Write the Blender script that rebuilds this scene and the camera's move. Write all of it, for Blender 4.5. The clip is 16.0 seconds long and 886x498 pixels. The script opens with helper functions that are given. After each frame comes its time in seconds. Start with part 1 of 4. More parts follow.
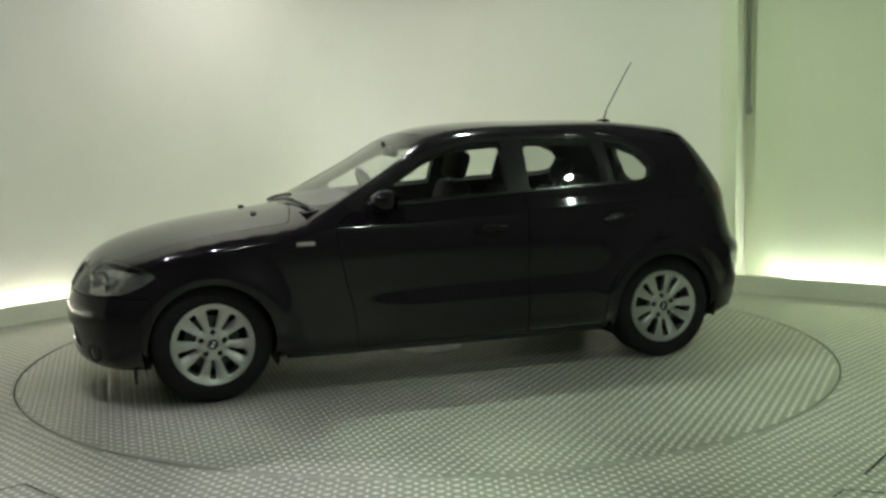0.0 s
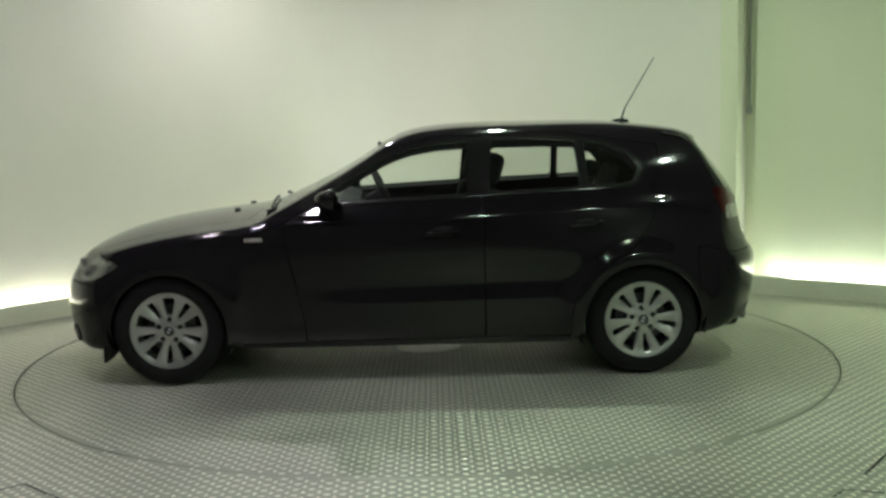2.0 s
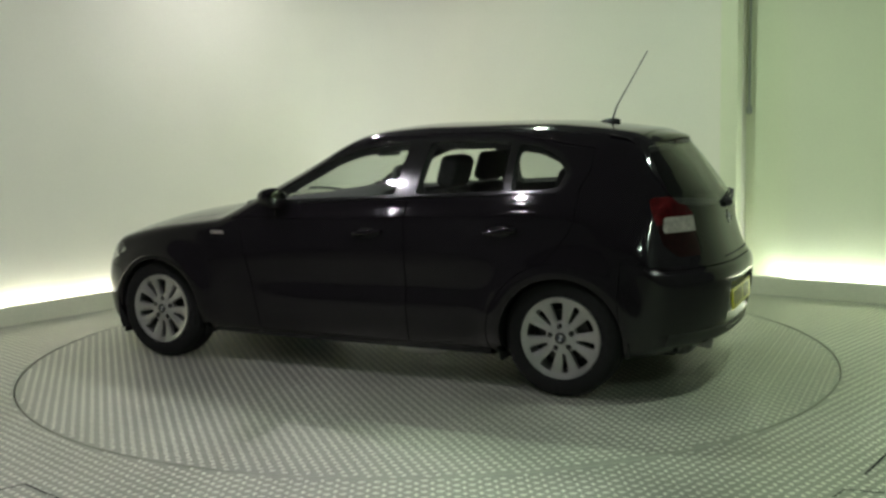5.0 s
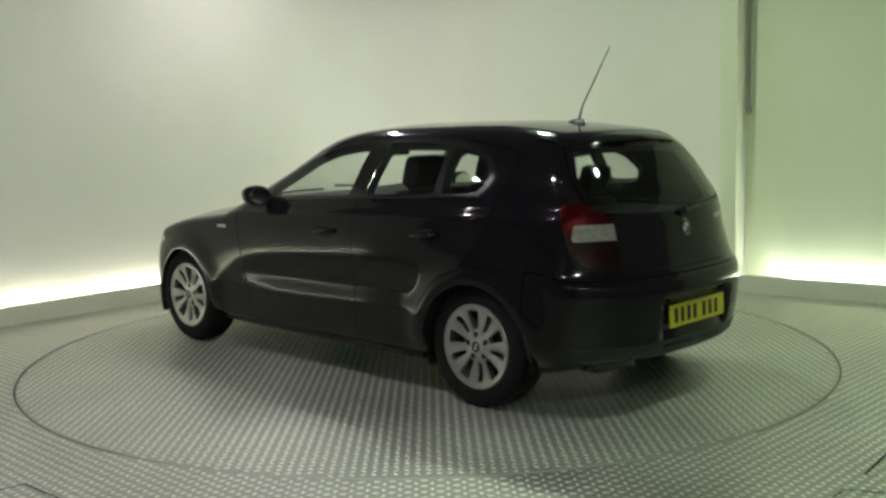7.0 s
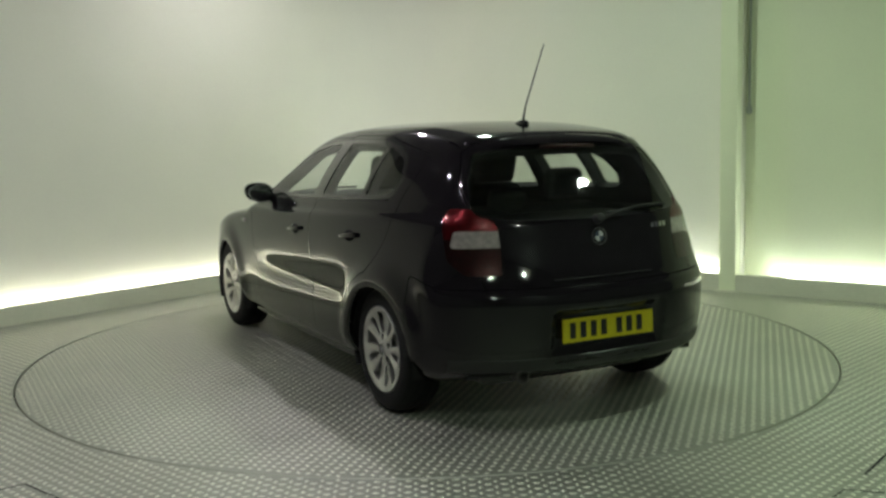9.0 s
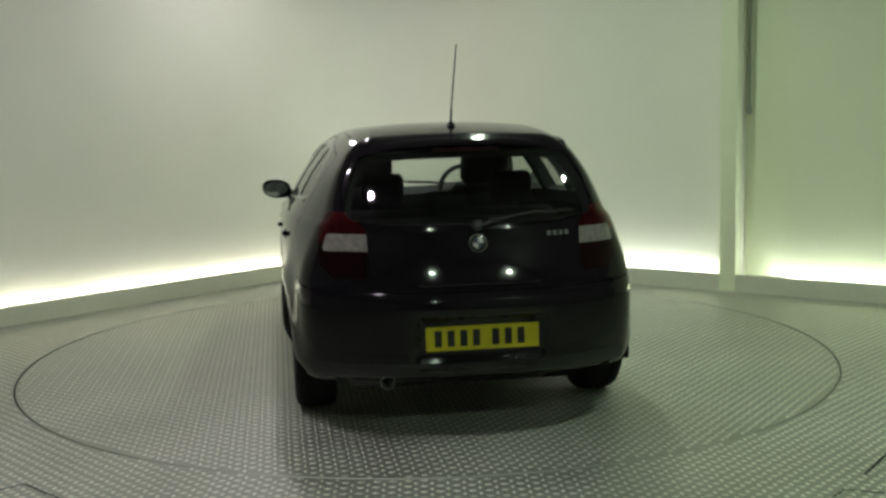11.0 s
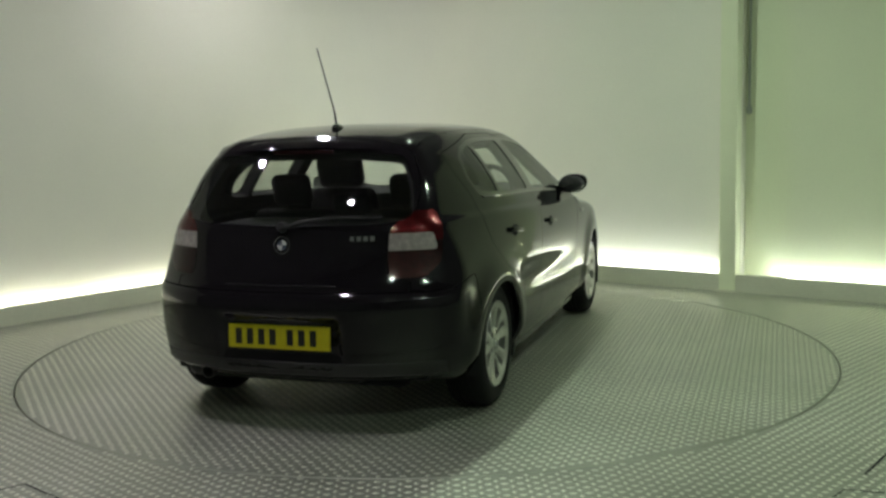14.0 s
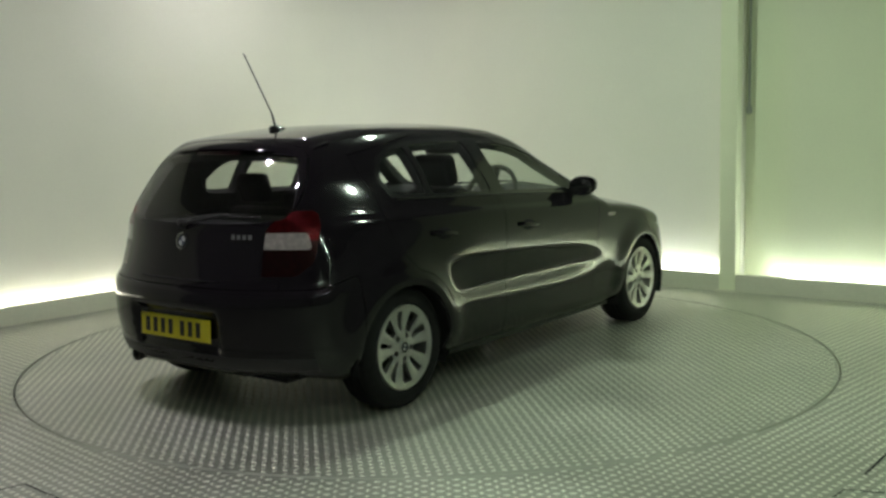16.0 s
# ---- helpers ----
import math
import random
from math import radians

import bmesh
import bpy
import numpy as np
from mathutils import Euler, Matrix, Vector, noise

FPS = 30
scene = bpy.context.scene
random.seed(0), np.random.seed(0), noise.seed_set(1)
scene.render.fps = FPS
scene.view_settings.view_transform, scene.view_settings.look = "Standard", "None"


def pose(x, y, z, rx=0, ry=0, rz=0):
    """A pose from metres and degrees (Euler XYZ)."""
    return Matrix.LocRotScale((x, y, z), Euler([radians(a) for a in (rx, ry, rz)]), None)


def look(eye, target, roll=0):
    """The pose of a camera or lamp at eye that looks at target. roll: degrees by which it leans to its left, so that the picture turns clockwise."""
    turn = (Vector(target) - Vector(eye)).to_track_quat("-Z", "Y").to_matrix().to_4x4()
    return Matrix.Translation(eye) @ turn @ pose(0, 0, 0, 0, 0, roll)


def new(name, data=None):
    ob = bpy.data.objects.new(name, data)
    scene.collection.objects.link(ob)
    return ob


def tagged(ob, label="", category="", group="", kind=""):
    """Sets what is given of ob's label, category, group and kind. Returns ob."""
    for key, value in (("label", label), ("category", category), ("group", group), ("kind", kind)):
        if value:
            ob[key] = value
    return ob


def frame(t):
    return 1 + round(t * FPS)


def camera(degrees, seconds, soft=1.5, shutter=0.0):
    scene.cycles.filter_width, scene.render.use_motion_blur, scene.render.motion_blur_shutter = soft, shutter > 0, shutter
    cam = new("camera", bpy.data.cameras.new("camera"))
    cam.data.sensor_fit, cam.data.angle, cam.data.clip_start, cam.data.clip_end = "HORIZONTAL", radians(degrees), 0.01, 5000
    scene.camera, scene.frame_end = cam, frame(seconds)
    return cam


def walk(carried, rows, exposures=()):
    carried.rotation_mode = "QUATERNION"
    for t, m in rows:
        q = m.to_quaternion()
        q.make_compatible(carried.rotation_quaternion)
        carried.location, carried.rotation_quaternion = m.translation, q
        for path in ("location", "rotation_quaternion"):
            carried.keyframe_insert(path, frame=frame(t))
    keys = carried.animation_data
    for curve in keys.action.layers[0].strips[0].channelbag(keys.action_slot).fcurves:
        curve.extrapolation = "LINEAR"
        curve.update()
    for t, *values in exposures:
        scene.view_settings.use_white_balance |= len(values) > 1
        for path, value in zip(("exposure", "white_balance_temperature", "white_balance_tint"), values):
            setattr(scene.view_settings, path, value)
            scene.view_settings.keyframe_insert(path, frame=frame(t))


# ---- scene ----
EYE = look((0, -6.466, 1.418), (0.0965, -0.511, 0.697), -1.31)
cam = camera(47.2, 16.0, soft=2.8)
walk(cam, [(0, EYE), (16, EYE)], exposures=[(0, 0.17), (4, 0.19), (8, 0.09), (12.5, -0.21), (14.5, -0.08), (16, 0.03)])

# ---- light ----
world = bpy.data.worlds.new("world")
scene.world = world
world.use_nodes = True
world.node_tree.nodes["Background"].inputs[0].default_value = (0.02, 0.022, 0.02, 1)
world.node_tree.nodes["Background"].inputs[1].default_value = 0.3


# ---- materials ----
def material(name, color, rough=0.5, metal=0.0, coat=0.0, spec=0.5, grain=0.0, scale=20.0, bump=0.0, stain=0.0, stain_scale=1.5,
             emit=None, power=0.0, transmission=0.0, alpha=1.0, ior=1.45, rough_var=0.0):
    m = bpy.data.materials.new(name)
    m.use_nodes = True
    nt = m.node_tree
    b = nt.nodes["Principled BSDF"]
    b.inputs["Base Color"].default_value = (*color, 1)
    b.inputs["Roughness"].default_value = rough
    b.inputs["Metallic"].default_value = metal
    b.inputs["Coat Weight"].default_value = coat
    b.inputs["Coat Roughness"].default_value = 0.03
    b.inputs["Specular IOR Level"].default_value = spec
    b.inputs["Transmission Weight"].default_value = transmission
    b.inputs["IOR"].default_value = ior
    b.inputs["Alpha"].default_value = alpha
    if emit:
        b.inputs["Emission Color"].default_value = (*emit, 1)
        b.inputs["Emission Strength"].default_value = power
    if grain or bump or stain or rough_var:
        co = nt.nodes.new("ShaderNodeTexCoord")
        fine = nt.nodes.new("ShaderNodeTexNoise")
        fine.inputs["Scale"].default_value, fine.inputs["Detail"].default_value = scale, 6
        wide = nt.nodes.new("ShaderNodeTexNoise")
        wide.inputs["Scale"].default_value, wide.inputs["Detail"].default_value = stain_scale, 4
        nt.links.new(co.outputs["Object"], fine.inputs["Vector"])
        nt.links.new(co.outputs["Object"], wide.inputs["Vector"])
        last = None
        for tex, amount in ((fine, grain), (wide, stain)):
            if not amount:
                continue
            ramp = nt.nodes.new("ShaderNodeMapRange")
            ramp.inputs["From Min"].default_value, ramp.inputs["From Max"].default_value = 0.3, 0.7
            ramp.inputs["To Min"].default_value, ramp.inputs["To Max"].default_value = 1 - amount, 1 + amount
            nt.links.new(tex.outputs["Fac"], ramp.inputs["Value"])
            mul = nt.nodes.new("ShaderNodeMix")
            mul.data_type, mul.blend_type = "RGBA", "MULTIPLY"
            mul.inputs["Factor"].default_value = 1
            if last:
                nt.links.new(last, mul.inputs[6])
            else:
                mul.inputs[6].default_value = (*color, 1)
            nt.links.new(ramp.outputs["Result"], mul.inputs[7])
            last = mul.outputs[2]
        if last:
            nt.links.new(last, b.inputs["Base Color"])
        if rough_var:
            rr = nt.nodes.new("ShaderNodeMapRange")
            rr.inputs["From Min"].default_value, rr.inputs["From Max"].default_value = 0.3, 0.7
            rr.inputs["To Min"].default_value, rr.inputs["To Max"].default_value = max(rough - rough_var, 0), rough + rough_var
            nt.links.new(wide.outputs["Fac"], rr.inputs["Value"])
            nt.links.new(rr.outputs["Result"], b.inputs["Roughness"])
        if bump:
            bp = nt.nodes.new("ShaderNodeBump")
            bp.inputs["Strength"].default_value, bp.inputs["Distance"].default_value = 1.0, bump
            nt.links.new(fine.outputs["Fac"], bp.inputs["Height"])
            nt.links.new(bp.outputs["Normal"], b.inputs["Normal"])
    return m


WALL = material("painted_wall", (0.71, 0.71, 0.585), 0.55, grain=0.015, scale=60, stain=0.04, stain_scale=0.7, bump=0.0006)
# Right-hand wall paint with the greenish cast of the light put into its colour.
WALL_R = material("painted_wall_green_cast", (0.675, 0.72, 0.50), 0.5, grain=0.015, scale=60, stain=0.04, stain_scale=0.7, bump=0.0006)
PLINTH = material("painted_plinth", (0.56, 0.57, 0.44), 0.45, grain=0.03, scale=40, stain=0.08)
# For the added unseen walls: an unlit room put into a dark colour.
DARK_WALL = material("dark_unseen_wall", (0.15, 0.15, 0.15), 0.9, grain=0.1, scale=8, stain=0.2)
CEIL = material("dark_ceiling_paint", (0.11, 0.11, 0.105), 0.9, grain=0.1, stain=0.1)
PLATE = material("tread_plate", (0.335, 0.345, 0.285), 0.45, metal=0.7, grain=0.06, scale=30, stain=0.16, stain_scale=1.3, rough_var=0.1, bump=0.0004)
# Lighter copy of PLATE; light caught by the raised lozenges is in its colour.
TREAD = material("tread_steel_lit", (0.71, 0.725, 0.61), 0.45, metal=0.7, grain=0.06, scale=25, stain=0.12, stain_scale=1.3, rough_var=0.08)
COVER = material("pale_cover_plate", (0.66, 0.66, 0.62), 0.4, metal=0.3, grain=0.05, scale=30, stain=0.12, stain_scale=6)
SEAM = material("floor_seam", (0.015, 0.015, 0.015), 0.8, grain=0.1)
GLOW_L = material("strip_glow", (0.9, 0.9, 0.85), 0.5, emit=(1.0, 0.97, 1.0), power=27.0)
GLOW_R = material("strip_glow_cool", (0.9, 0.9, 0.85), 0.5, emit=(0.95, 1.0, 1.06), power=54.0)
LAMP = material("lamp_glow", (0.9, 0.9, 0.9), 0.5, emit=(1.04, 0.98, 1.08), power=730.0)
LAMP_R = material("lamp_glow_cool", (0.9, 0.9, 0.9), 0.5, emit=(0.79, 1.0, 0.78), power=1060.0)
HOUSING = material("lamp_housing", (0.12, 0.12, 0.12), 0.5, grain=0.05)
CABLE = material("grey_cable", (0.33, 0.36, 0.30), 0.6, grain=0.05)


# ---- small builders ----
def mesh_from(name, verts, faces, mat=None, smooth=False):
    me = bpy.data.meshes.new(name)
    me.from_pydata([tuple(v) for v in verts], [], faces)
    me.update()
    if mat:
        me.materials.append(mat)
    if smooth:
        me.polygons.foreach_set("use_smooth", [True] * len(me.polygons))
    return me


def part(name, bm, mat, parent=None, label="", smooth=False):
    """Link a bmesh as one mesh object, under a thing or a part."""
    me = bpy.data.meshes.new(name)
    bmesh.ops.recalc_face_normals(bm, faces=bm.faces)
    bm.to_mesh(me)
    bm.free()
    me.materials.append(mat)
    if smooth:
        me.polygons.foreach_set("use_smooth", [True] * len(me.polygons))
        me.set_sharp_from_angle(angle=radians(38))
    ob = new(name, me)
    if parent:
        ob.parent = parent
    return tagged(ob, label)


def box(bm, lo, hi, m=None, bevel=0.0, segs=2):
    geo = bmesh.ops.create_cube(bm, size=1)["verts"]
    for v in geo:
        v.co = Vector([(l + h) / 2 + c * (h - l) for l, h, c in zip(lo, hi, v.co)])
    if bevel:
        es = list({e for v in geo for e in v.link_edges})
        r = bmesh.ops.bevel(bm, geom=es, offset=bevel, segments=segs, affect="EDGES", profile=0.5)
        geo = list({v for f in r["faces"] for v in f.verts} | {v for v in geo if v.is_valid})
    if m is not None:
        bmesh.ops.transform(bm, matrix=m, verts=geo)
    return geo


def lathe(bm, profile, n=48, m=None, close=False):
    """Turn (radius, height) pairs round the z axis."""
    rings = []
    for r, h in profile:
        rings.append([bm.verts.new((r * math.cos(a), r * math.sin(a), h)) for a in (2 * math.pi * k / n for k in range(n))])
    pairs = list(zip(rings, rings[1:])) + ([(rings[-1], rings[0])] if close else [])
    for a, b in pairs:
        for k in range(n):
            bm.faces.new((a[k], a[(k + 1) % n], b[(k + 1) % n], b[k]))
    vs = [v for r in rings for v in r]
    if m is not None:
        bmesh.ops.transform(bm, matrix=m, verts=vs)
    return rings


def tube(bm, pts, r, n=8, r2=None):
    """A round bar along a line of points."""
    pts = [Vector(p) for p in pts]
    rings = []
    for i, p in enumerate(pts):
        d = (pts[min(i + 1, len(pts) - 1)] - pts[max(i - 1, 0)]).normalized()
        a = d.orthogonal().normalized()
        b = d.cross(a)
        k = r if r2 is None else r + (r2 - r) * i / (len(pts) - 1)
        rings.append([bm.verts.new(p + a * k * math.cos(q) + b * k * math.sin(q)) for q in (2 * math.pi * j / n for j in range(n))])
    for s, t in zip(rings, rings[1:]):
        for j in range(n):
            bm.faces.new((s[j], s[(j + 1) % n], t[(j + 1) % n], t[j]))
    bm.faces.new(rings[0][::-1])
    bm.faces.new(rings[-1])


# ---- the room ----
CORNER = Vector((-0.4895, 4.206, 0))
DIR_L = Vector((-1, -1.108, 0)).normalized()
DIR_R = Vector((1, -0.757, 0)).normalized()
HIGH = 3.3


def wall_frame(start, along):
    """x along the wall, y into the wall, z up."""
    side = Vector((-along.y, along.x, 0))
    if side.dot(-start) > 0:
        side = -side
    return Matrix(((along.x, side.x, 0, start.x), (along.y, side.y, 0, start.y), (0, 0, 1, 0), (0, 0, 0, 1)))


ML, MR = wall_frame(CORNER, DIR_L), wall_frame(CORNER, DIR_R)
LEN_L, LEN_R = 8.2, 8.6
PLINTH_H, PLINTH_D = 0.148, 0.11
TROUGH_Z = 0.05
NICHE_0, NICHE_1, NICHE_D = 3.886, 4.265, 0.07


def structure(name, bm, mat, label):
    return tagged(part(name, bm, mat), label, kind="structure")


COVE = 1.1
_half = math.acos(max(-1, min(1, DIR_L.dot(DIR_R)))) / 2
TANGENT = COVE / math.tan(_half)
COVE_MID = CORNER + (DIR_L + DIR_R).normalized() * (COVE / math.sin(_half))


def wall_path(r, steps=24, reach=LEN_R):
    """Points along the foot of the wall, r metres in front of it, round the coved corner; each with its way into the wall."""
    a, b = ML @ Vector((TANGENT, 0, 0)), MR @ Vector((TANGENT, 0, 0))
    a0, b0 = (a - COVE_MID), (b - COVE_MID)
    out = [(ML @ Vector((LEN_L, 0, 0)), a0.normalized())]
    ang0 = math.atan2(a0.y, a0.x)
    turn = (math.atan2(b0.y, b0.x) - ang0 + math.pi) % (2 * math.pi) - math.pi
    for k in range(steps + 1):
        q = ang0 + turn * k / steps
        n = Vector((math.cos(q), math.sin(q), 0))
        out.append((COVE_MID + n * COVE, n))
    out.append((MR @ Vector((reach, 0, 0)), b0.normalized()))
    return [(p - n * r, n) for p, n in out]


def sweep(section, path):
    """A section of (metres in front of the wall, height) drawn along the wall."""
    bm = bmesh.new()
    rings = [[bm.verts.new(p - n * f + Vector((0, 0, z))) for f, z in section] for p, n in path]
    k = len(section)
    for u, v in zip(rings, rings[1:]):
        for i in range(k):
            bm.faces.new((u[i], u[(i + 1) % k], v[(i + 1) % k], v[i]))
    bm.faces.new(rings[0])
    bm.faces.new(rings[-1][::-1])
    return bm


structure("wall_coved", sweep([(0, -0.1), (0, HIGH), (-0.15, HIGH), (-0.15, -0.1)], wall_path(0, reach=NICHE_0)), WALL, "smooth cream painted studio wall with a coved corner")
bpy.data.objects["wall_coved"].data.polygons.foreach_set("use_smooth", [True] * len(bpy.data.objects["wall_coved"].data.polygons))
bpy.data.objects["wall_coved"].data.set_sharp_from_angle(angle=radians(30))
for name, x0, x1, y0, y1 in (("wall_niche", NICHE_0 - 0.1, NICHE_1 + 0.1, NICHE_D + 0.03, NICHE_D + 0.18), ("wall_right", NICHE_1, LEN_R, 0, 0.15)):
    bm = bmesh.new()
    box(bm, (x0, y0, -0.1), (x1, y1, HIGH), MR)
    structure(name, bm, WALL_R, "pale painted studio wall with the greenish light put into its colour")
structure("plinth", sweep([(0.002, 0), (PLINTH_D, 0), (PLINTH_D, PLINTH_H - 0.004), (PLINTH_D - 0.004, PLINTH_H), (PLINTH_D - 0.014, PLINTH_H), (PLINTH_D - 0.018, PLINTH_H - 0.004),
                          (PLINTH_D - 0.018, TROUGH_Z), (0.002, TROUGH_Z)], wall_path(0)), PLINTH, "pale painted plinth with a light trough along the studio wall")

END_L, END_R = ML @ Vector((LEN_L, 0, 0)), MR @ Vector((LEN_R, 0, 0))
BACK = Vector((0.4, -10.5, 0))
# Unseen walls added behind the camera, dark in place of an unlit room.
for name, a, b in (("unseen_wall_left", END_L, BACK), ("unseen_wall_right", END_R, BACK)):
    bm = bmesh.new()
    d = (b - a)
    box(bm, (-0.2, 0, -0.1), (d.length + 0.2, 0.15, HIGH), wall_frame(a, d.normalized()))
    structure(name, bm, DARK_WALL, "unseen dark wall added to close the studio")
bm = bmesh.new()
box(bm, (-9, -12, HIGH), (9, 6, HIGH + 0.15))
structure("ceiling", bm, CEIL, "matt dark grey painted studio ceiling")

# ---- floor and turntable ----
TABLE_R = 2.485
GAP = 0.009


def plate_with_hole(half, r, n=128):
    vs, fs = [], []
    for k in range(n):
        a = 2 * math.pi * k / n
        c, s = math.cos(a), math.sin(a)
        e = half / max(abs(c), abs(s))
        vs += [(r * c, r * s, 0), (e * c, e * s, 0), (r * c, r * s, -0.06)]
    for k in range(n):
        i, j = 3 * k, 3 * ((k + 1) % n)
        fs += [(i, i + 1, j + 1, j), (i + 2, i, j, j + 2)]
    return vs, fs


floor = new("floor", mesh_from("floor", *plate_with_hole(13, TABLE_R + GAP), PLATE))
tagged(floor, "grey steel tread plate studio floor, worn and dull", kind="structure")
pit = bmesh.new()
lathe(pit, [(TABLE_R + 0.05, -0.058), (0.0001, -0.058)], 64)
structure("pit_floor", pit, SEAM, "dark pit under the turntable edge")


def treads(inside, x0, x1, y0, y1, step=0.045, long=0.0175, wide=0.0108, high=0.0030):
    """Raised lozenges in alternate directions, as on rolled tread plate."""
    vs, fs = [], []
    d = math.sqrt(0.5)
    reach = int(1.5 * max(x1, y1, -x0, -y0) / step)
    for i in range(-reach, reach):
        for j in range(-reach, reach):
            x, y = (i - j) * step * d, (i + j) * step * d
            if not (x0 < x < x1 and y0 < y < y1 and inside(x, y)):
                continue
            a, b = ((1, 0), (0, 1)) if (i + j) % 2 else ((0, 1), (-1, 0))
            k = len(vs)
            for q, w in ((long, 0), (0, wide), (-long, 0), (0, -wide)):
                vs.append((x + a[0] * q + b[0] * w, y + a[1] * q + b[1] * w, 0.0002))
            for q in (0.55 * long, -0.55 * long):
                vs.append((x + a[0] * q, y + a[1] * q, high))
            fs += [(k, k + 1, k + 4), (k + 1, k + 2, k + 5), (k + 1, k + 5, k + 4), (k + 2, k + 3, k + 5), (k + 3, k, k + 4), (k + 3, k + 4, k + 5)]
    return vs, fs


def on_floor(x, y):
    if x * x + y * y < (TABLE_R + 0.022) ** 2:
        return False
    p = Vector((x, y, 0)) - CORNER
    return p.dot(Vector((-DIR_L.y, DIR_L.x, 0))) > 0.14 and p.dot(Vector((DIR_R.y, -DIR_R.x, 0))) > 0.14 and abs(x) < 4.2 and y > -7.0 + 0.9 * abs(x - 0.2)


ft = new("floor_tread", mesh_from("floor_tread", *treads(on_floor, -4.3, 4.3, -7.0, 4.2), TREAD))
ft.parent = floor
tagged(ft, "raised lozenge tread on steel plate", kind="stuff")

turntable = new("turntable")
tagged(turntable, "large round steel tread plate turntable set flush in the floor", "turntable")
bm = bmesh.new()
lathe(bm, [(0.0001, 0), (1.2, 0), (TABLE_R - 0.003, 0), (TABLE_R, -0.003), (TABLE_R, -0.05), (0.0001, -0.05)], 128)
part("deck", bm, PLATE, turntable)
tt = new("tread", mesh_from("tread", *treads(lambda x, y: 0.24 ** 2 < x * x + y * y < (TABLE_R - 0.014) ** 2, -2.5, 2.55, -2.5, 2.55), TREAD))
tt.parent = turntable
bm = bmesh.new()
lathe(bm, [(0.0001, 0.006), (0.17, 0.006), (0.195, 0.005), (0.205, 0.002), (0.206, 0.0003)], 48)
part("centre_cover", bm, COVER, turntable, "smooth pale round cover plate", True)
for k in range(6):
    a = math.pi * k / 3
    bm = bmesh.new()
    lathe(bm, [(0.0001, 0.0085), (0.007, 0.008), (0.009, 0.0061)], 12, Matrix.Translation((0.182 * math.cos(a), 0.182 * math.sin(a), 0)))
    part("cover_screw", bm, TREAD, turntable)
tagged(tt, "raised lozenge tread on steel plate", kind="stuff")


def seam(points):
    bm = bmesh.new()
    for p, q in zip(points, points[1:]):
        p, q = Vector((*p, 0)), Vector((*q, 0))
        d = (q - p).normalized()
        n = Vector((-d.y, d.x, 0)) * 0.006
        bm.faces.new([bm.verts.new(v + Vector((0, 0, 0.0024))) for v in (p - n, q - n, q + n, p + n)])
    ob = part("plate_seam", bm, SEAM, floor)
    return ob


# ---- strip lights, post and cable ----
def strip_light(path, mat):
    thing = new("strip_light")
    z = TROUGH_Z + 0.001
    part("housing", sweep([(0.010, z), (0.062, z), (0.062, z + 0.007), (0.010, z + 0.007)], path), HOUSING, thing)
    part("diffuser", sweep([(0.014, z + 0.008), (0.058, z + 0.008), (0.056, z + 0.024), (0.046, z + 0.034), (0.026, z + 0.034), (0.016, z + 0.024)], path), mat, thing, "glowing white diffuser")
    return tagged(thing, "slim white strip light lying in the plinth trough, lit", "strip light", "strip lights along the wall foot")


def straight(m, x0, x1):
    n = (m.to_3x3() @ Vector((0, 1, 0))).normalized()
    return [(m @ Vector((x0, 0, 0)), n), (m @ Vector((x1, 0, 0)), n)]


strip_light(straight(ML, 3.55, 6.6), GLOW_L)
strip_light(straight(ML, 3.46, TANGENT + 0.02), GLOW_L)
strip_light(wall_path(0)[1:-1], GLOW_R)
strip_light(straight(MR, TANGENT + 0.02, 3.755), GLOW_R)
strip_light(straight(MR, 4.165, 6.9), GLOW_R)

post = new("corner_post")
post.matrix_world = MR
bm = bmesh.new()
box(bm, (3.744, -0.115, 0), (3.886, -0.002, HIGH), bevel=0.005)
part("upright", bm, WALL_R, post)
bm = bmesh.new()
box(bm, (3.722, -0.150, 0), (3.908, -0.117, 0.016), bevel=0.004)
part("foot_plate", bm, PLINTH, post)
tagged(post, "pale painted square post against the wall, greenish light put into its colour", "post")
pull = new("hanging_cable")
pull.matrix_world = MR
bm = bmesh.new()
tube(bm, [(3.930, 0.055, HIGH), (3.928, 0.053, 2.4), (3.925, 0.055, 1.53)], 0.012)
part("cable", bm, CABLE, pull)
bm = bmesh.new()
lathe(bm, [(0.0001, 0), (0.02, 0.005), (0.026, 0.03), (0.02, 0.06), (0.008, 0.075), (0.0001, 0.076)], 16, Matrix.Translation((3.925, 0.055, 1.46)))
part("toggle", bm, CABLE, pull, "dark pull toggle", True)
tagged(pull, "thin dark pull cable hanging from the ceiling beside the post", "cable")

for line in (((-1.85, -2.56), (-1.666, -2.427), (-1.36, -2.70)), ((2.12, -2.10), (1.916, -2.358), (1.72, -2.60)), ((1.90, -2.86), (1.575, -2.75), (1.50, -2.83))):
    seam(line)


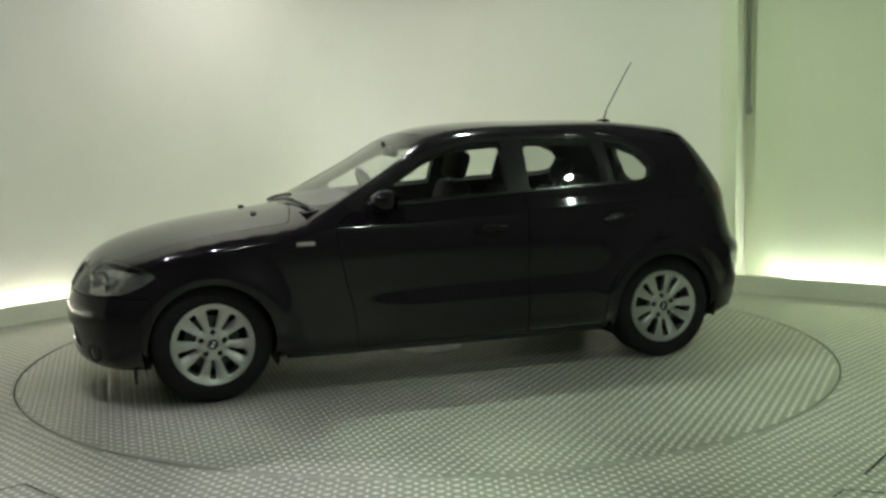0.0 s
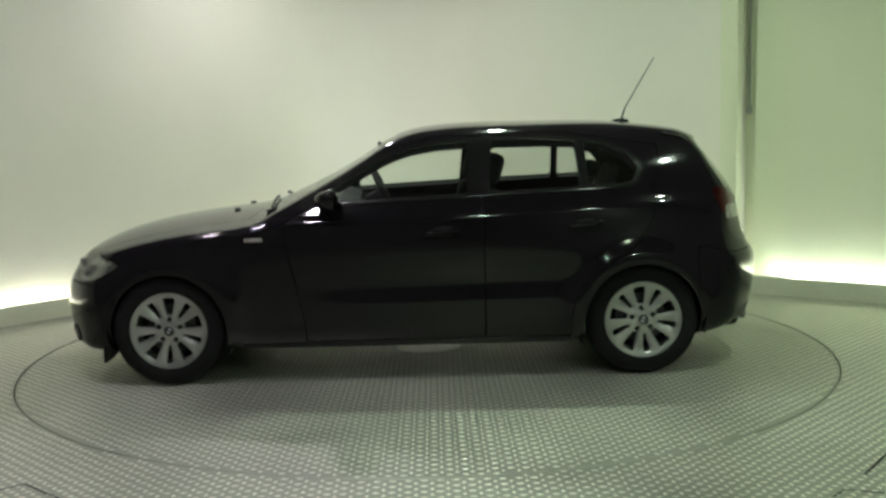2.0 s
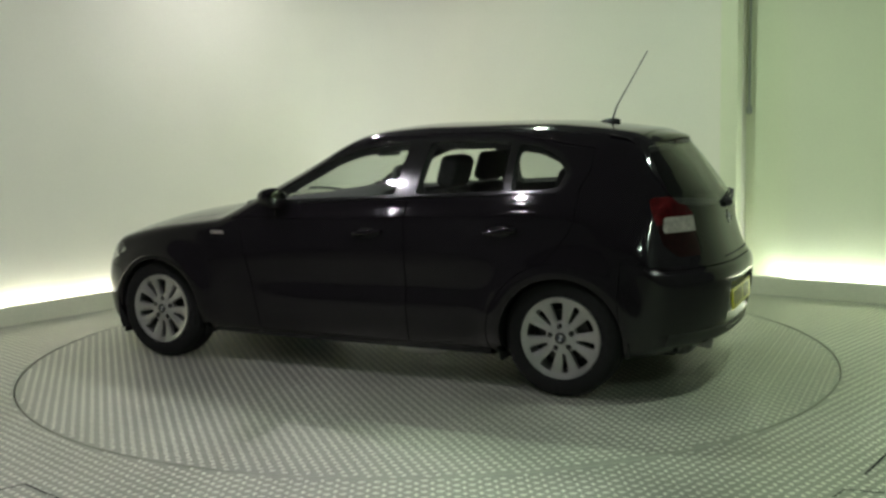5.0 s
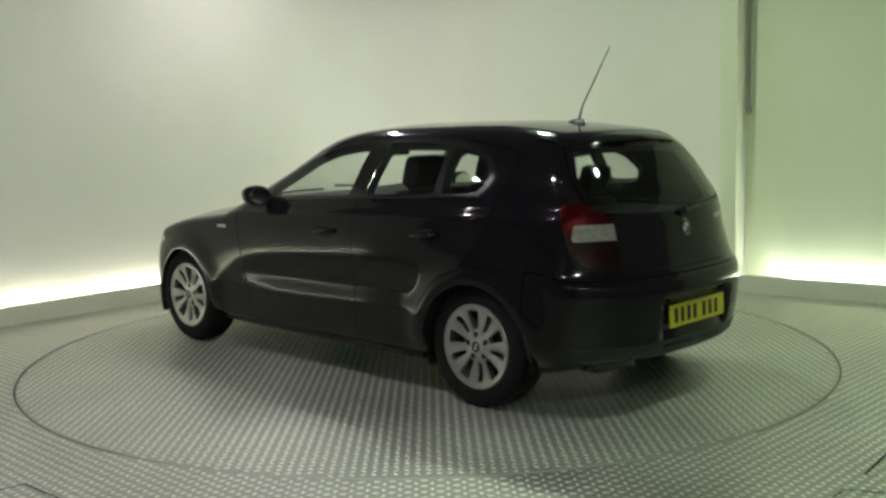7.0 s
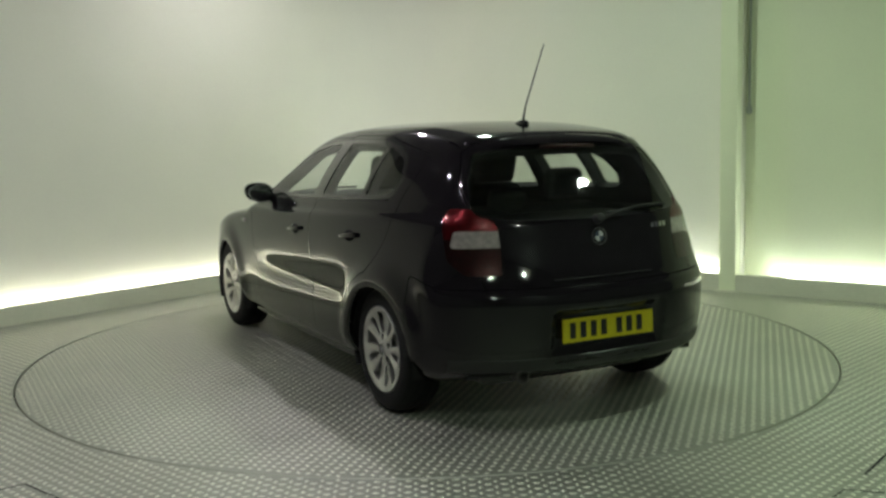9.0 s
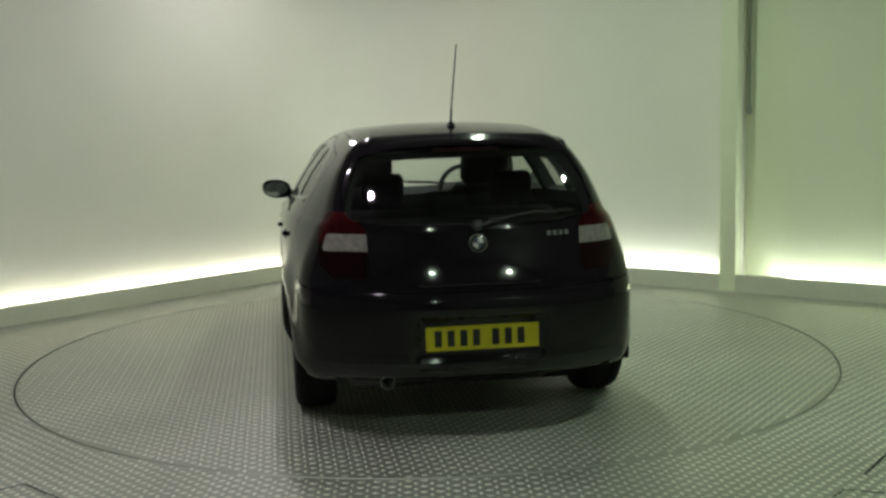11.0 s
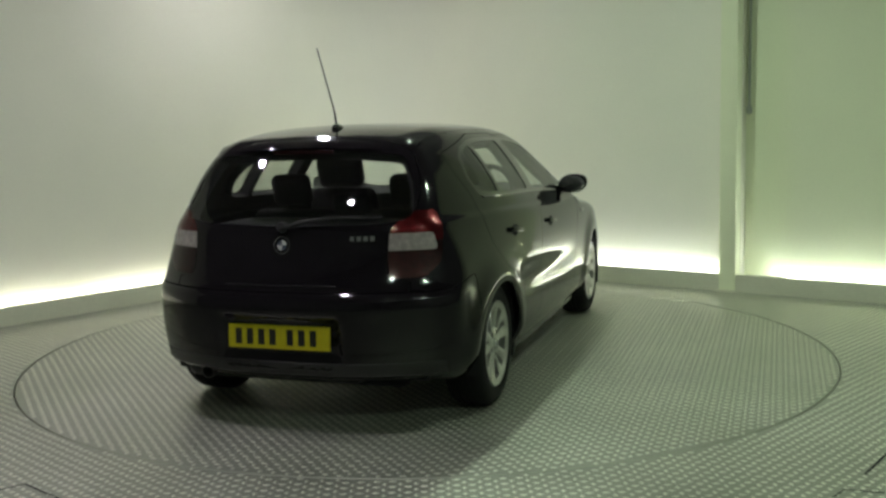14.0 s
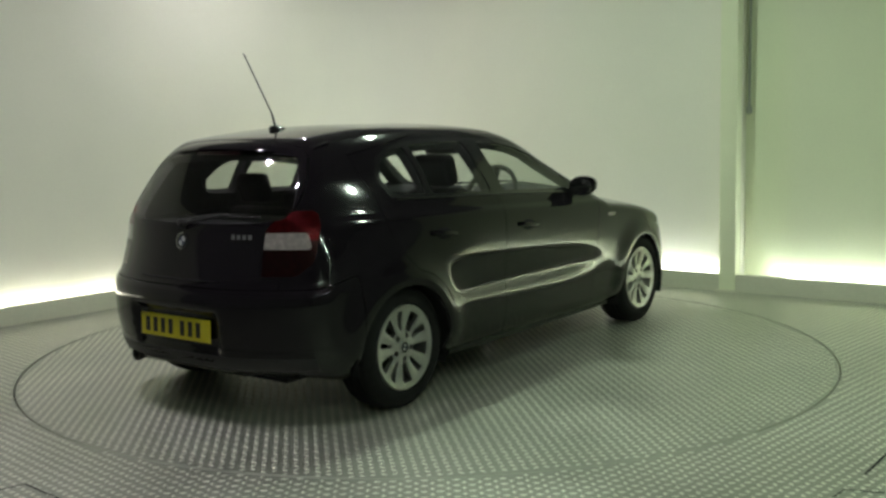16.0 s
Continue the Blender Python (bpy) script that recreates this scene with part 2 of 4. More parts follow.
# ---- ceiling lamps ----
def panel_lamp(x, y, rz, lx, ly, mat=LAMP, z=HIGH):
    thing = new("ceiling_panel")
    thing.matrix_world = pose(x, y, z - 0.09, 0, 0, rz)
    bm = bmesh.new()
    box(bm, (-lx / 2 - 0.03, -ly / 2 - 0.03, 0.012), (lx / 2 + 0.03, ly / 2 + 0.03, 0.088), bevel=0.006)
    part("housing", bm, HOUSING, thing)
    bm = bmesh.new()
    box(bm, (-lx / 2, -ly / 2, 0), (lx / 2, ly / 2, 0.011))
    part("diffuser", bm, mat, thing, "glowing white diffuser")
    return tagged(thing, "white glowing ceiling panel lamp in a dark housing", "ceiling lamp", "ceiling panels")


for x, y, rz in ((-1.0, 1.8, 48), (0.55, 0.55, -37), (-2.15, -1.35, 60), (-1.05, -2.6, 10), (2.5, -1.6, -60), (0.5, -6.2, 0), (2.4, -5.7, 20)):
    panel_lamp(x, y, rz, 0.11, 0.085, LAMP if x < 0 else LAMP_R)


# ---- the car: body surface ----
def paint(name, color):
    m = material(name, color, 0.6, coat=1.0, spec=0.0)
    nt = m.node_tree
    b = nt.nodes["Principled BSDF"]
    co, tex = nt.nodes.new("ShaderNodeTexCoord"), nt.nodes.new("ShaderNodeTexNoise")
    tex.inputs["Scale"].default_value, tex.inputs["Detail"].default_value = 3.0, 5
    mr = nt.nodes.new("ShaderNodeMapRange")
    mr.inputs["To Min"].default_value, mr.inputs["To Max"].default_value = 0.045, 0.10
    nt.links.new(co.outputs["Object"], tex.inputs["Vector"])
    nt.links.new(tex.outputs["Fac"], mr.inputs["Value"])
    nt.links.new(mr.outputs["Result"], b.inputs["Coat Roughness"])
    b.inputs["Coat IOR"].default_value = 1.42
    return m


BLACK = paint("black_car_paint", (0.0072, 0.0060, 0.0076))
TRIM = material("satin_black_trim", (0.012, 0.012, 0.012), 0.45, grain=0.1, scale=80)
GLOSS_TRIM = material("gloss_black_trim", (0.01, 0.01, 0.01), 0.15, coat=0.5)
PLASTIC = material("black_plastic", (0.011, 0.011, 0.011), 0.6, spec=0.3, grain=0.15, scale=120, bump=0.0003)
LINER = material("dark_liner", (0.008, 0.008, 0.008), 0.95, grain=0.1)
CLOTH = material("anthracite_seat_cloth", (0.010, 0.010, 0.011), 0.95, grain=0.25, scale=90, bump=0.0006)
CABIN = material("dark_cabin_plastic", (0.011, 0.011, 0.012), 0.7, grain=0.15, scale=70, bump=0.0003)
RUBBER = material("tyre_rubber", (0.006, 0.006, 0.006), 0.85, spec=0.3, grain=0.2, scale=40, bump=0.0006, stain=0.2, stain_scale=5)
ALLOY = material("silver_alloy", (0.45, 0.45, 0.44), 0.34, metal=0.9, grain=0.03, scale=30, stain=0.06, stain_scale=6, rough_var=0.06)
STEEL = material("brake_steel", (0.06, 0.06, 0.058), 0.4, metal=1.0, grain=0.1, scale=60)
EXHAUST = material("sooty_steel", (0.20, 0.195, 0.185), 0.35, metal=1.0, grain=0.15, scale=60)
CHROME = material("chrome", (0.75, 0.75, 0.75), 0.08, metal=1.0, rough_var=0.03)
LENS_RED = material("red_lamp_lens", (0.060, 0.0005, 0.0020), 0.28, metal=0.8, coat=0.35, grain=0.35, scale=38, bump=0.002)
LENS_DARK = material("dark_red_lamp_lens", (0.013, 0.0002, 0.0006), 0.3, metal=0.7, coat=0.3, grain=0.4, scale=38, bump=0.001)
LENS_WHITE = material("clear_ribbed_lens", (0.26, 0.23, 0.215), 0.25, coat=1.0, grain=0.22, scale=38, bump=0.002)
REFLECTOR = material("lamp_reflector", (0.46, 0.46, 0.45), 0.22, metal=0.9, grain=0.2, scale=18)
YELLOW = material("yellow_plate", (0.50, 0.44, 0.012), 0.35, grain=0.04, scale=50, stain=0.06, stain_scale=8)
INK = material("black_ink", (0.01, 0.01, 0.01), 0.5)
WHITE = material("badge_white", (0.45, 0.45, 0.45), 0.3)
BLUE = material("badge_blue", (0.03, 0.04, 0.065), 0.3)
MIRROR = material("mirror_glass", (0.8, 0.8, 0.8), 0.02, metal=1.0)


def glass(name, tint, mix_gloss=1.0):
    m = bpy.data.materials.new(name)
    m.use_nodes = True
    nt = m.node_tree
    nt.nodes.clear()
    out = nt.nodes.new("ShaderNodeOutputMaterial")
    mix = nt.nodes.new("ShaderNodeMixShader")
    tr, gl, lw = nt.nodes.new("ShaderNodeBsdfTransparent"), nt.nodes.new("ShaderNodeBsdfGlossy"), nt.nodes.new("ShaderNodeLayerWeight")
    pw, ma = nt.nodes.new("ShaderNodeMath"), nt.nodes.new("ShaderNodeMath")
    pw.operation, ma.operation = "POWER", "MULTIPLY_ADD"
    lw.inputs[0].default_value, pw.inputs[1].default_value = 0.5, 5.0
    ma.inputs[1].default_value, ma.inputs[2].default_value = 0.88, 0.095
    tr.inputs[0].default_value = (*tint, 1)
    gl.inputs["Roughness"].default_value = 0.02
    nt.links.new(lw.outputs["Facing"], pw.inputs[0])
    nt.links.new(pw.outputs[0], ma.inputs[0])
    nt.links.new(ma.outputs[0], mix.inputs[0])
    nt.links.new(tr.outputs[0], mix.inputs[1])
    nt.links.new(gl.outputs[0], mix.inputs[2])
    nt.links.new(mix.outputs[0], out.inputs[0])
    return m


GLASS = glass("window_glass", (0.88, 0.92, 0.88))
GLASS_REAR = glass("rear_window_glass", (0.82, 0.85, 0.82))
LENS = glass("lamp_glass", (0.92, 0.93, 0.92))


def curve(points):
    """A smooth line through points, as a function of the first coordinate."""
    pts = sorted(points)
    xs, ys = np.array([p[0] for p in pts], float), np.array([p[1] for p in pts], float)
    h, d = np.diff(xs), np.diff(ys) / np.diff(xs)
    m = np.empty(len(xs))
    m[0], m[-1] = d[0], d[-1]
    for i in range(1, len(xs) - 1):
        m[i] = 0 if d[i - 1] * d[i] <= 0 else (h[i - 1] + h[i]) / (h[i - 1] / d[i] + h[i] / d[i - 1])

    def f(x):
        x = np.clip(np.asarray(x, float), xs[0] - 0.3, xs[-1] + 0.3)
        i = np.clip(np.searchsorted(xs, x) - 1, 0, len(h) - 1)
        t = (x - xs[i]) / h[i]
        lo, hi = t < 0, t > 1
        tc = np.clip(t, 0, 1)
        v = ((1 + 2 * tc) * (1 - tc) ** 2 * ys[i] + tc * (1 - tc) ** 2 * h[i] * m[i] + tc ** 2 * (3 - 2 * tc) * ys[i + 1] + tc ** 2 * (tc - 1) * h[i] * m[i + 1])
        return v + np.where(lo, t * h[i] * m[0], 0) + np.where(hi, (t - 1) * h[i] * m[-1], 0)
    return f


def eased(f, x0, x1, width):
    """The line f with its bends eased over a width."""
    xs = np.arange(x0, x1, 0.001)
    ys = f(np.arange(x0 - 0.2, x1 + 0.2, 0.001))
    k = np.exp(-0.5 * (np.arange(-200, 201) * 0.001 / width) ** 2)
    ys = np.convolve(ys, k / k.sum(), "same")[200:200 + len(xs)]
    return lambda x: np.interp(x, xs, ys)


def step(a, b, x):
    t = np.clip((x - a) / (b - a), 0, 1)
    return t * t * (3 - 2 * t)


def smax(a, b, k):
    h = np.maximum(k - np.abs(a - b), 0) / k
    return np.maximum(a, b) + h * h * k / 4


WHEEL_X, WHEEL_Z, ARCH_R = 1.33, 0.302, 0.330
side_w = curve([(0.10, 0.77), (0.18, 0.808), (0.25, 0.838), (0.33, 0.858), (0.45, 0.868), (0.58, 0.873), (0.70, 0.875), (0.80, 0.875), (0.87, 0.872),
                (0.905, 0.866), (0.925, 0.859), (0.945, 0.838), (0.97, 0.826), (1.01, 0.8055), (1.06, 0.7785), (1.13, 0.7382), (1.20, 0.6949), (1.30, 0.628), (1.38, 0.560), (1.5, 0.42)])
top_z = curve([(2.10, 0.49), (2.03, 0.605), (1.97, 0.685), (1.89, 0.756), (1.80, 0.801), (1.62, 0.858), (1.44, 0.896), (1.26, 0.923), (1.08, 0.944), (0.93, 0.960),
               (0.84, 0.974), (0.76, 1.006), (0.55, 1.098), (0.37, 1.190), (0.21, 1.284), (0.09, 1.356), (0.0, 1.394), (-0.14, 1.422), (-0.48, 1.440),
               (-0.82, 1.440), (-1.16, 1.434), (-1.33, 1.420), (-1.5, 1.400), (-1.67, 1.374), (-1.80, 1.350), (-2.2, 1.25)])
top_drop = curve([(2.2, 0.11), (1.7, 0.078), (1.3, 0.062), (0.9, 0.058), (0.7, 0.052), (0.5, 0.045), (0.1, 0.062), (-0.3, 0.075), (-1.5, 0.052), (-2, 0.055)])
nose_x = curve([(0.05, 1.90), (0.15, 1.99), (0.21, 2.025), (0.32, 2.05), (0.43, 2.062), (0.50, 2.06), (0.57, 2.045), (0.68, 2.00), (0.78, 1.95), (1.0, 1.85)])
tail_x = curve([(0.10, -1.90), (0.18, -2.00), (0.24, -2.055), (0.35, -2.095), (0.48, -2.12), (0.60, -2.125), (0.65, -2.115), (0.685, -2.085), (0.74, -2.060), (0.86, -2.025),
                (0.95, -2.008), (0.985, -1.995), (1.04, -1.965), (1.11, -1.9156), (1.18, -1.8625), (1.25, -1.8057), (1.32, -1.745), (1.45, -1.62)])
side_low, side_high = eased(side_w, -0.2, 1.7, 0.03), eased(side_w, -0.2, 1.7, 0.007)
top_z, nose_x, tail_x = eased(top_z, -2.6, 2.6, 0.022), eased(nose_x, -0.3, 1.6, 0.045), eased(tail_x, -0.3, 1.7, 0.009)
belt_z = curve([(0.9, 0.985), (0.3, 1.00), (-0.3, 1.028), (-0.9, 1.05), (-1.3, 1.06), (-2, 1.06)])


def body(p):
    """Below zero inside the body."""
    x, y, z = p[..., 0], np.abs(p[..., 1]), p[..., 2]
    zz = z - (belt_z(x) - 1.01) * step(0.80, 1.0, z) * (1 - step(1.15, 1.4, z))
    k = step(0.80, 0.88, zz)
    w = side_low(zz) * (1 - k) + side_high(zz) * k
    w = w - 0.016 * np.exp(-((z - 0.553 + 0.012 * x) / 0.088) ** 2) * step(0.95, 0.1, x) * step(-1.15, -0.75, x)
    plan = 1 - 0.115 * np.abs(np.minimum(x + 0.1, 0) / 1.9) ** 3.2 * (1 + 1.5 * step(0.65, 1.05, z)) - 0.10 * np.abs(np.maximum(x, 0) / 1.9) ** 3.4
    w = w * plan
    for wx in (WHEEL_X, -WHEEL_X):
        r = np.hypot(x - wx, z - WHEEL_Z)
        w = w + (0.025 if wx > 0 else 0.035) * np.exp(-((r - 0.36) / 0.088) ** 2) * step(0.2, 0.35, z)
    f_side = (y - w) * 0.93
    slope = np.where((x > 0.05) & (x < 0.85), 0.90, 0.97)
    f_top = (z - (top_z(x) - top_drop(x) * (y / 0.7) ** (2.2 - 0.2 * step(0.75, 1.0, x)))) * slope
    f_nose = x - (nose_x(z) - 0.30 * (y / 0.82) ** 2.9)
    well = 0.036 * step(0.335, 0.272, y) * step(0.325, 0.400, z) * step(0.590, 0.530, z)
    f_tail = ((tail_x(z) + well + 0.26 * (y / 0.78) ** 2.8) - x) * np.where(z > 1.0, 0.82, 1)
    f_low = (0.185 + 0.015 * step(1.5, 1.0, x) + 0.055 * step(-1.60, -1.95, x) - z)
    f = smax(f_side, f_top, 0.075 - 0.03 * step(0.5, 0.9, x))
    f = smax(f, f_nose, 0.07)
    f = smax(f, f_tail, 0.06)
    return smax(f, f_low, 0.06)


def body_grid(nf=58, nm=150, nv=150):
    """Rays from a spine meet the surface."""
    org, dirs = [], []
    va = np.linspace(0, math.pi, nv)
    for i in range(nf):
        phi = math.pi / 2 * (1 - (i + 0.02) / nf)
        org.append(np.tile((-1.25, 0, 0.62), (nv, 1)))
        dirs.append(np.stack([np.full(nv, -math.sin(phi)), math.cos(phi) * np.sin(va), math.cos(phi) * np.cos(va)], 1))
    for i in range(nm + 1):
        org.append(np.tile((-1.25 + 2.55 * i / nm, 0, 0.62), (nv, 1)))
        dirs.append(np.stack([np.zeros(nv), np.sin(va), np.cos(va)], 1))
    for i in range(1, nf):
        phi = math.pi / 2 * (i - 0.02) / (nf - 1)
        org.append(np.tile((1.30, 0, 0.62), (nv, 1)))
        dirs.append(np.stack([np.full(nv, math.sin(phi)), math.cos(phi) * np.sin(va), math.cos(phi) * np.cos(va)], 1))
    org, dirs = np.array(org), np.array(dirs)
    lo, hi = np.zeros(org.shape[:2]), np.full(org.shape[:2], 1.6)
    for _ in range(34):
        mid = (lo + hi) / 2
        out = body(org + dirs * mid[..., None]) > 0
        hi, lo = np.where(out, mid, hi), np.where(out, lo, mid)
    return org + dirs * lo[..., None]


def normals_at(p):
    e = 2e-3
    g = np.stack([body(p + d) - body(p - d) for d in np.eye(3) * e], -1)
    return g / np.maximum(np.linalg.norm(g, axis=-1, keepdims=True), 1e-9)


class Sheet:
    """A polygon sheet that can be split along a line where a function is zero."""

    def __init__(self, verts, faces):
        self.v, self.f = list(map(tuple, verts)), faces

    def split(self, fn):
        """Two sheets: where fn is below zero and where it is above."""
        p = np.array(self.v)
        val = fn(p)
        val = np.where(np.abs(val) < 1e-6, 1e-6, val)
        verts, cuts, low, high = list(self.v), {}, [], []
        neg = val < 0
        for f in self.f:
            s = [neg[i] for i in f]
            if all(s):
                low.append(f)
            elif not any(s):
                high.append(f)
            else:
                a, b = [], []
                for k, i in enumerate(f):
                    j = f[(k + 1) % len(f)]
                    (a if neg[i] else b).append(i)
                    if neg[i] != neg[j]:
                        key = (min(i, j), max(i, j))
                        if key not in cuts:
                            t = val[i] / (val[i] - val[j])
                            cuts[key] = len(verts)
                            verts.append(tuple(p[i] + (p[j] - p[i]) * t))
                        a.append(cuts[key])
                        b.append(cuts[key])
                if len(a) > 2:
                    low.append(a)
                if len(b) > 2:
                    high.append(b)
        return Sheet(verts, low).tidy(), Sheet(verts, high).tidy()

    def tidy(self):
        used = sorted({i for f in self.f for i in f})
        at = {i: k for k, i in enumerate(used)}
        return Sheet([self.v[i] for i in used], [[at[i] for i in f] for f in self.f])


def poly_sdf(points, r=0.0):
    """Distance to a closed outline in two coordinates, rounded by r."""
    pts = [np.array(p, float) for p in points]

    def f(a, b):
        q = np.stack([a, b], -1)
        d, inside = np.full(a.shape, 1e9), np.zeros(a.shape, bool)
        for u, v in zip(pts, pts[1:] + pts[:1]):
            e = v - u
            t = np.clip(((q - u) @ e) / (e @ e), 0, 1)
            d = np.minimum(d, np.linalg.norm(q - u - t[..., None] * e, axis=-1))
            cross = ((u[1] > q[..., 1]) != (v[1] > q[..., 1])) & (q[..., 0] < (v[0] - u[0]) * (q[..., 1] - u[1]) / (v[1] - u[1] + 1e-12) + u[0])
            inside ^= cross
        return np.where(inside, -d, d) - r
    return f


def shrink(points, r):
    """Outline moved in by r, so that rounding by r restores its size."""
    pts = [Vector(p) for p in points]
    area = sum(a.x * b.y - b.x * a.y for a, b in zip(pts, pts[1:] + pts[:1]))
    s, out = (1 if area > 0 else -1), []
    for a, b, c in zip(pts[-1:] + pts[:-1], pts, pts[1:] + pts[:1]):
        d1, d2 = (b - a).normalized(), (c - b).normalized()
        n1, n2 = Vector((-d1.y, d1.x)) * s, Vector((-d2.y, d2.x)) * s
        n = n1 + n2
        out.append(tuple(b + n * (r / max(0.35, n.dot(n1)))))
    return out


def rounded(points, r):
    return poly_sdf(shrink(points, r), r)


car = new("car")
tagged(car, "glossy black five-door hatchback with silver alloy wheels on the turntable", "car")
SHIFT = Vector((0.1165, 0.0401, 0.0022))


def sheet_part(name, sheet, mat, parent=None, label="", depth=0.014, push=0.0, both=False, mirror=False):
    """A panel cut from the body surface, with its rim turned in by depth. both: it spans the two sides; mirror: the other side's copy."""
    if not sheet.f:
        return None
    v = np.array(sheet.v)
    n = normals_at(v)
    v = v + n * push
    faces = [list(f) for f in sheet.f]
    if both:
        k = len(v)
        weld = np.abs(v[:, 1]) < 1e-4
        v = np.concatenate([v, v * (1, -1, 1)])
        n = np.concatenate([n, n * (1, -1, 1)])
        other = [i if weld[i] else i + k for i in range(k)]
        faces += [[other[i] for i in f[::-1]] for f in sheet.f]
    elif mirror:
        v, n, faces = v * (1, -1, 1), n * (1, -1, 1), [f[::-1] for f in faces]
    edges = {}
    for f in faces:
        for a, b in zip(f, f[1:] + f[:1]):
            edges[(a, b)] = True
    rim = [(a, b) for a, b in edges if (b, a) not in edges]
    verts, norms, at = v.tolist(), n.tolist(), {}
    if depth:
        for a, b in rim:
            for i in (a, b):
                if i not in at:
                    at[i] = (len(verts), len(verts) + 1)
                    verts += [v[i].tolist(), (v[i] - n[i] * depth).tolist()]
                    norms += [n[i].tolist(), n[i].tolist()]
        for a, b in rim:
            d = v[b] - v[a]
            o = np.cross(d, n[a])
            o = o / max(np.linalg.norm(o), 1e-9)
            for i in at[a] + at[b]:
                norms[i] = (o * 0.85 + n[a] * 0.5).tolist()
            faces.append([at[b][0], at[a][0], at[a][1], at[b][1]])
    verts = [tuple(c + s for c, s in zip(p, SHIFT)) for p in verts]
    me = mesh_from(name, verts, faces, mat, True)
    me.normals_split_custom_set_from_vertices([Vector(q).normalized() for q in norms])
    ob = new(name, me)
    ob.parent = parent or car
    return tagged(ob, label)


GRID = body_grid()
NU, NV = GRID.shape[:2]
WHOLE = Sheet(GRID.reshape(-1, 3).tolist(), [[(i + 1) * NV + j, (i + 1) * NV + j + 1, i * NV + j + 1, i * NV + j] for i in range(NU - 1) for j in range(NV - 1)])
X, Y, Z = (lambda p: p[:, 0]), (lambda p: p[:, 1]), (lambda p: p[:, 2])


def both_of(*fs):
    return lambda p: np.maximum.reduce([f(p) for f in fs])


def arch(p):
    r = np.minimum(np.hypot(X(p) - WHEEL_X, Z(p) - WHEEL_Z), np.hypot(X(p) + WHEEL_X, Z(p) - WHEEL_Z)) - ARCH_R
    return np.maximum(r, 0.5 - Y(p))


# window outlines, side view
front_win = rounded([(0.50, 1.015), (0.31, 1.135), (0.12, 1.235), (-0.04, 1.290), (-0.20, 1.318), (-0.375, 1.328), (-0.355, 1.045), (0.1, 1.025)], 0.018)
rear_win = rounded([(-0.505, 1.330), (-0.80, 1.330), (-0.985, 1.320), (-0.998, 1.069), (-0.48, 1.050)], 0.018)
quarter_win = rounded([(-1.030, 1.315), (-1.15, 1.295), (-1.265, 1.245), (-1.325, 1.165), (-1.29, 1.090), (-1.21, 1.076), (-1.040, 1.071)], 0.018)
dlo = rounded([(0.60, 0.985), (0.36, 1.150), (0.14, 1.262), (-0.03, 1.313), (-0.20, 1.340), (-0.50, 1.352), (-0.80, 1.352), (-0.97, 1.343), (-1.16, 1.314),
               (-1.29, 1.262), (-1.36, 1.165), (-1.315, 1.068), (-1.2, 1.053), (-0.9, 1.047), (-0.45, 1.028), (0.1, 1.000), (0.4, 0.985)], 0.03)
screen = rounded([(-0.70, 1.010), (-0.60, 1.20), (-0.52, 1.345), (-0.3, 1.372), (0, 1.378), (0.3, 1.372), (0.52, 1.345), (0.60, 1.20), (0.70, 1.010), (0.4, 0.982), (0, 0.976), (-0.4, 0.982)], 0.03)
back_win = rounded([(-0.605, 1.00), (-0.565, 1.16), (-0.50, 1.285), (-0.3, 1.305), (0, 1.310), (0.3, 1.305), (0.50, 1.285), (0.565, 1.16), (0.605, 1.00), (0.4, 0.978), (0, 0.970), (-0.4, 0.978)], 0.05)
upper = lambda p: 0.35 - Y(p)
SIDE = lambda f: (lambda p: np.maximum(f(X(p), Z(p)), upper(p)))
FRONT = lambda f: (lambda p: np.maximum(f(Y(p), Z(p)), 0.02 - X(p)))
REAR = lambda f: (lambda p: np.maximum(f(Y(p), Z(p)), X(p) + 1.55))

rest = WHOLE.split(arch)[1]
inner_shell = rest
parts = {}


def take(name, fn):
    """Cut a piece out of what is left of the surface."""
    global rest
    parts[name], rest = rest.split(fn)


take("front_glass", SIDE(front_win))
take("rear_glass", SIDE(rear_win))
take("quarter_glass", SIDE(quarter_win))
take("windscreen", FRONT(screen))
take("back_glass", REAR(back_win))
for fn in (SIDE(front_win), SIDE(rear_win), SIDE(quarter_win), FRONT(screen), REAR(back_win)):
    inner_shell = inner_shell.split(fn)[1]
take("window_trim", SIDE(dlo))

# lamps
tail_line = rounded([(-1.745, 1.035), (-1.90, 1.035), (-2.3, 1.035), (-2.3, 0.735), (-1.90, 0.735), (-1.835, 0.80), (-1.80, 0.90)], 0.02)
inner_edge = curve([(0.70, 0.515), (0.85, 0.50), (0.95, 0.505), (1.00, 0.545), (1.05, 0.62)])
take("tail_lamp", lambda p: np.maximum(np.maximum(tail_line(X(p), Z(p)), inner_edge(Z(p)) - Y(p)), X(p) + 1.5))
head_line = rounded([(1.578, 0.686), (1.67, 0.733), (1.79, 0.755), (1.92, 0.750), (2.2, 0.72), (2.2, 0.592), (1.90, 0.582), (1.76, 0.600), (1.66, 0.643)], 0.012)
def head_area(p):
    return np.maximum(np.maximum(head_line(X(p), Z(p)), 0.36 - Y(p)), 1.4 - X(p))


take("headlamp", head_area)
inner_shell = inner_shell.split(lambda p: head_area(p) + 0.004)[1]
kidney = rounded([(0.03, 0.575), (0.045, 0.695), (0.20, 0.715), (0.255, 0.66), (0.22, 0.575)], 0.02)
take("grille", lambda p: np.maximum(kidney(Y(p), Z(p)), 1.7 - X(p)))
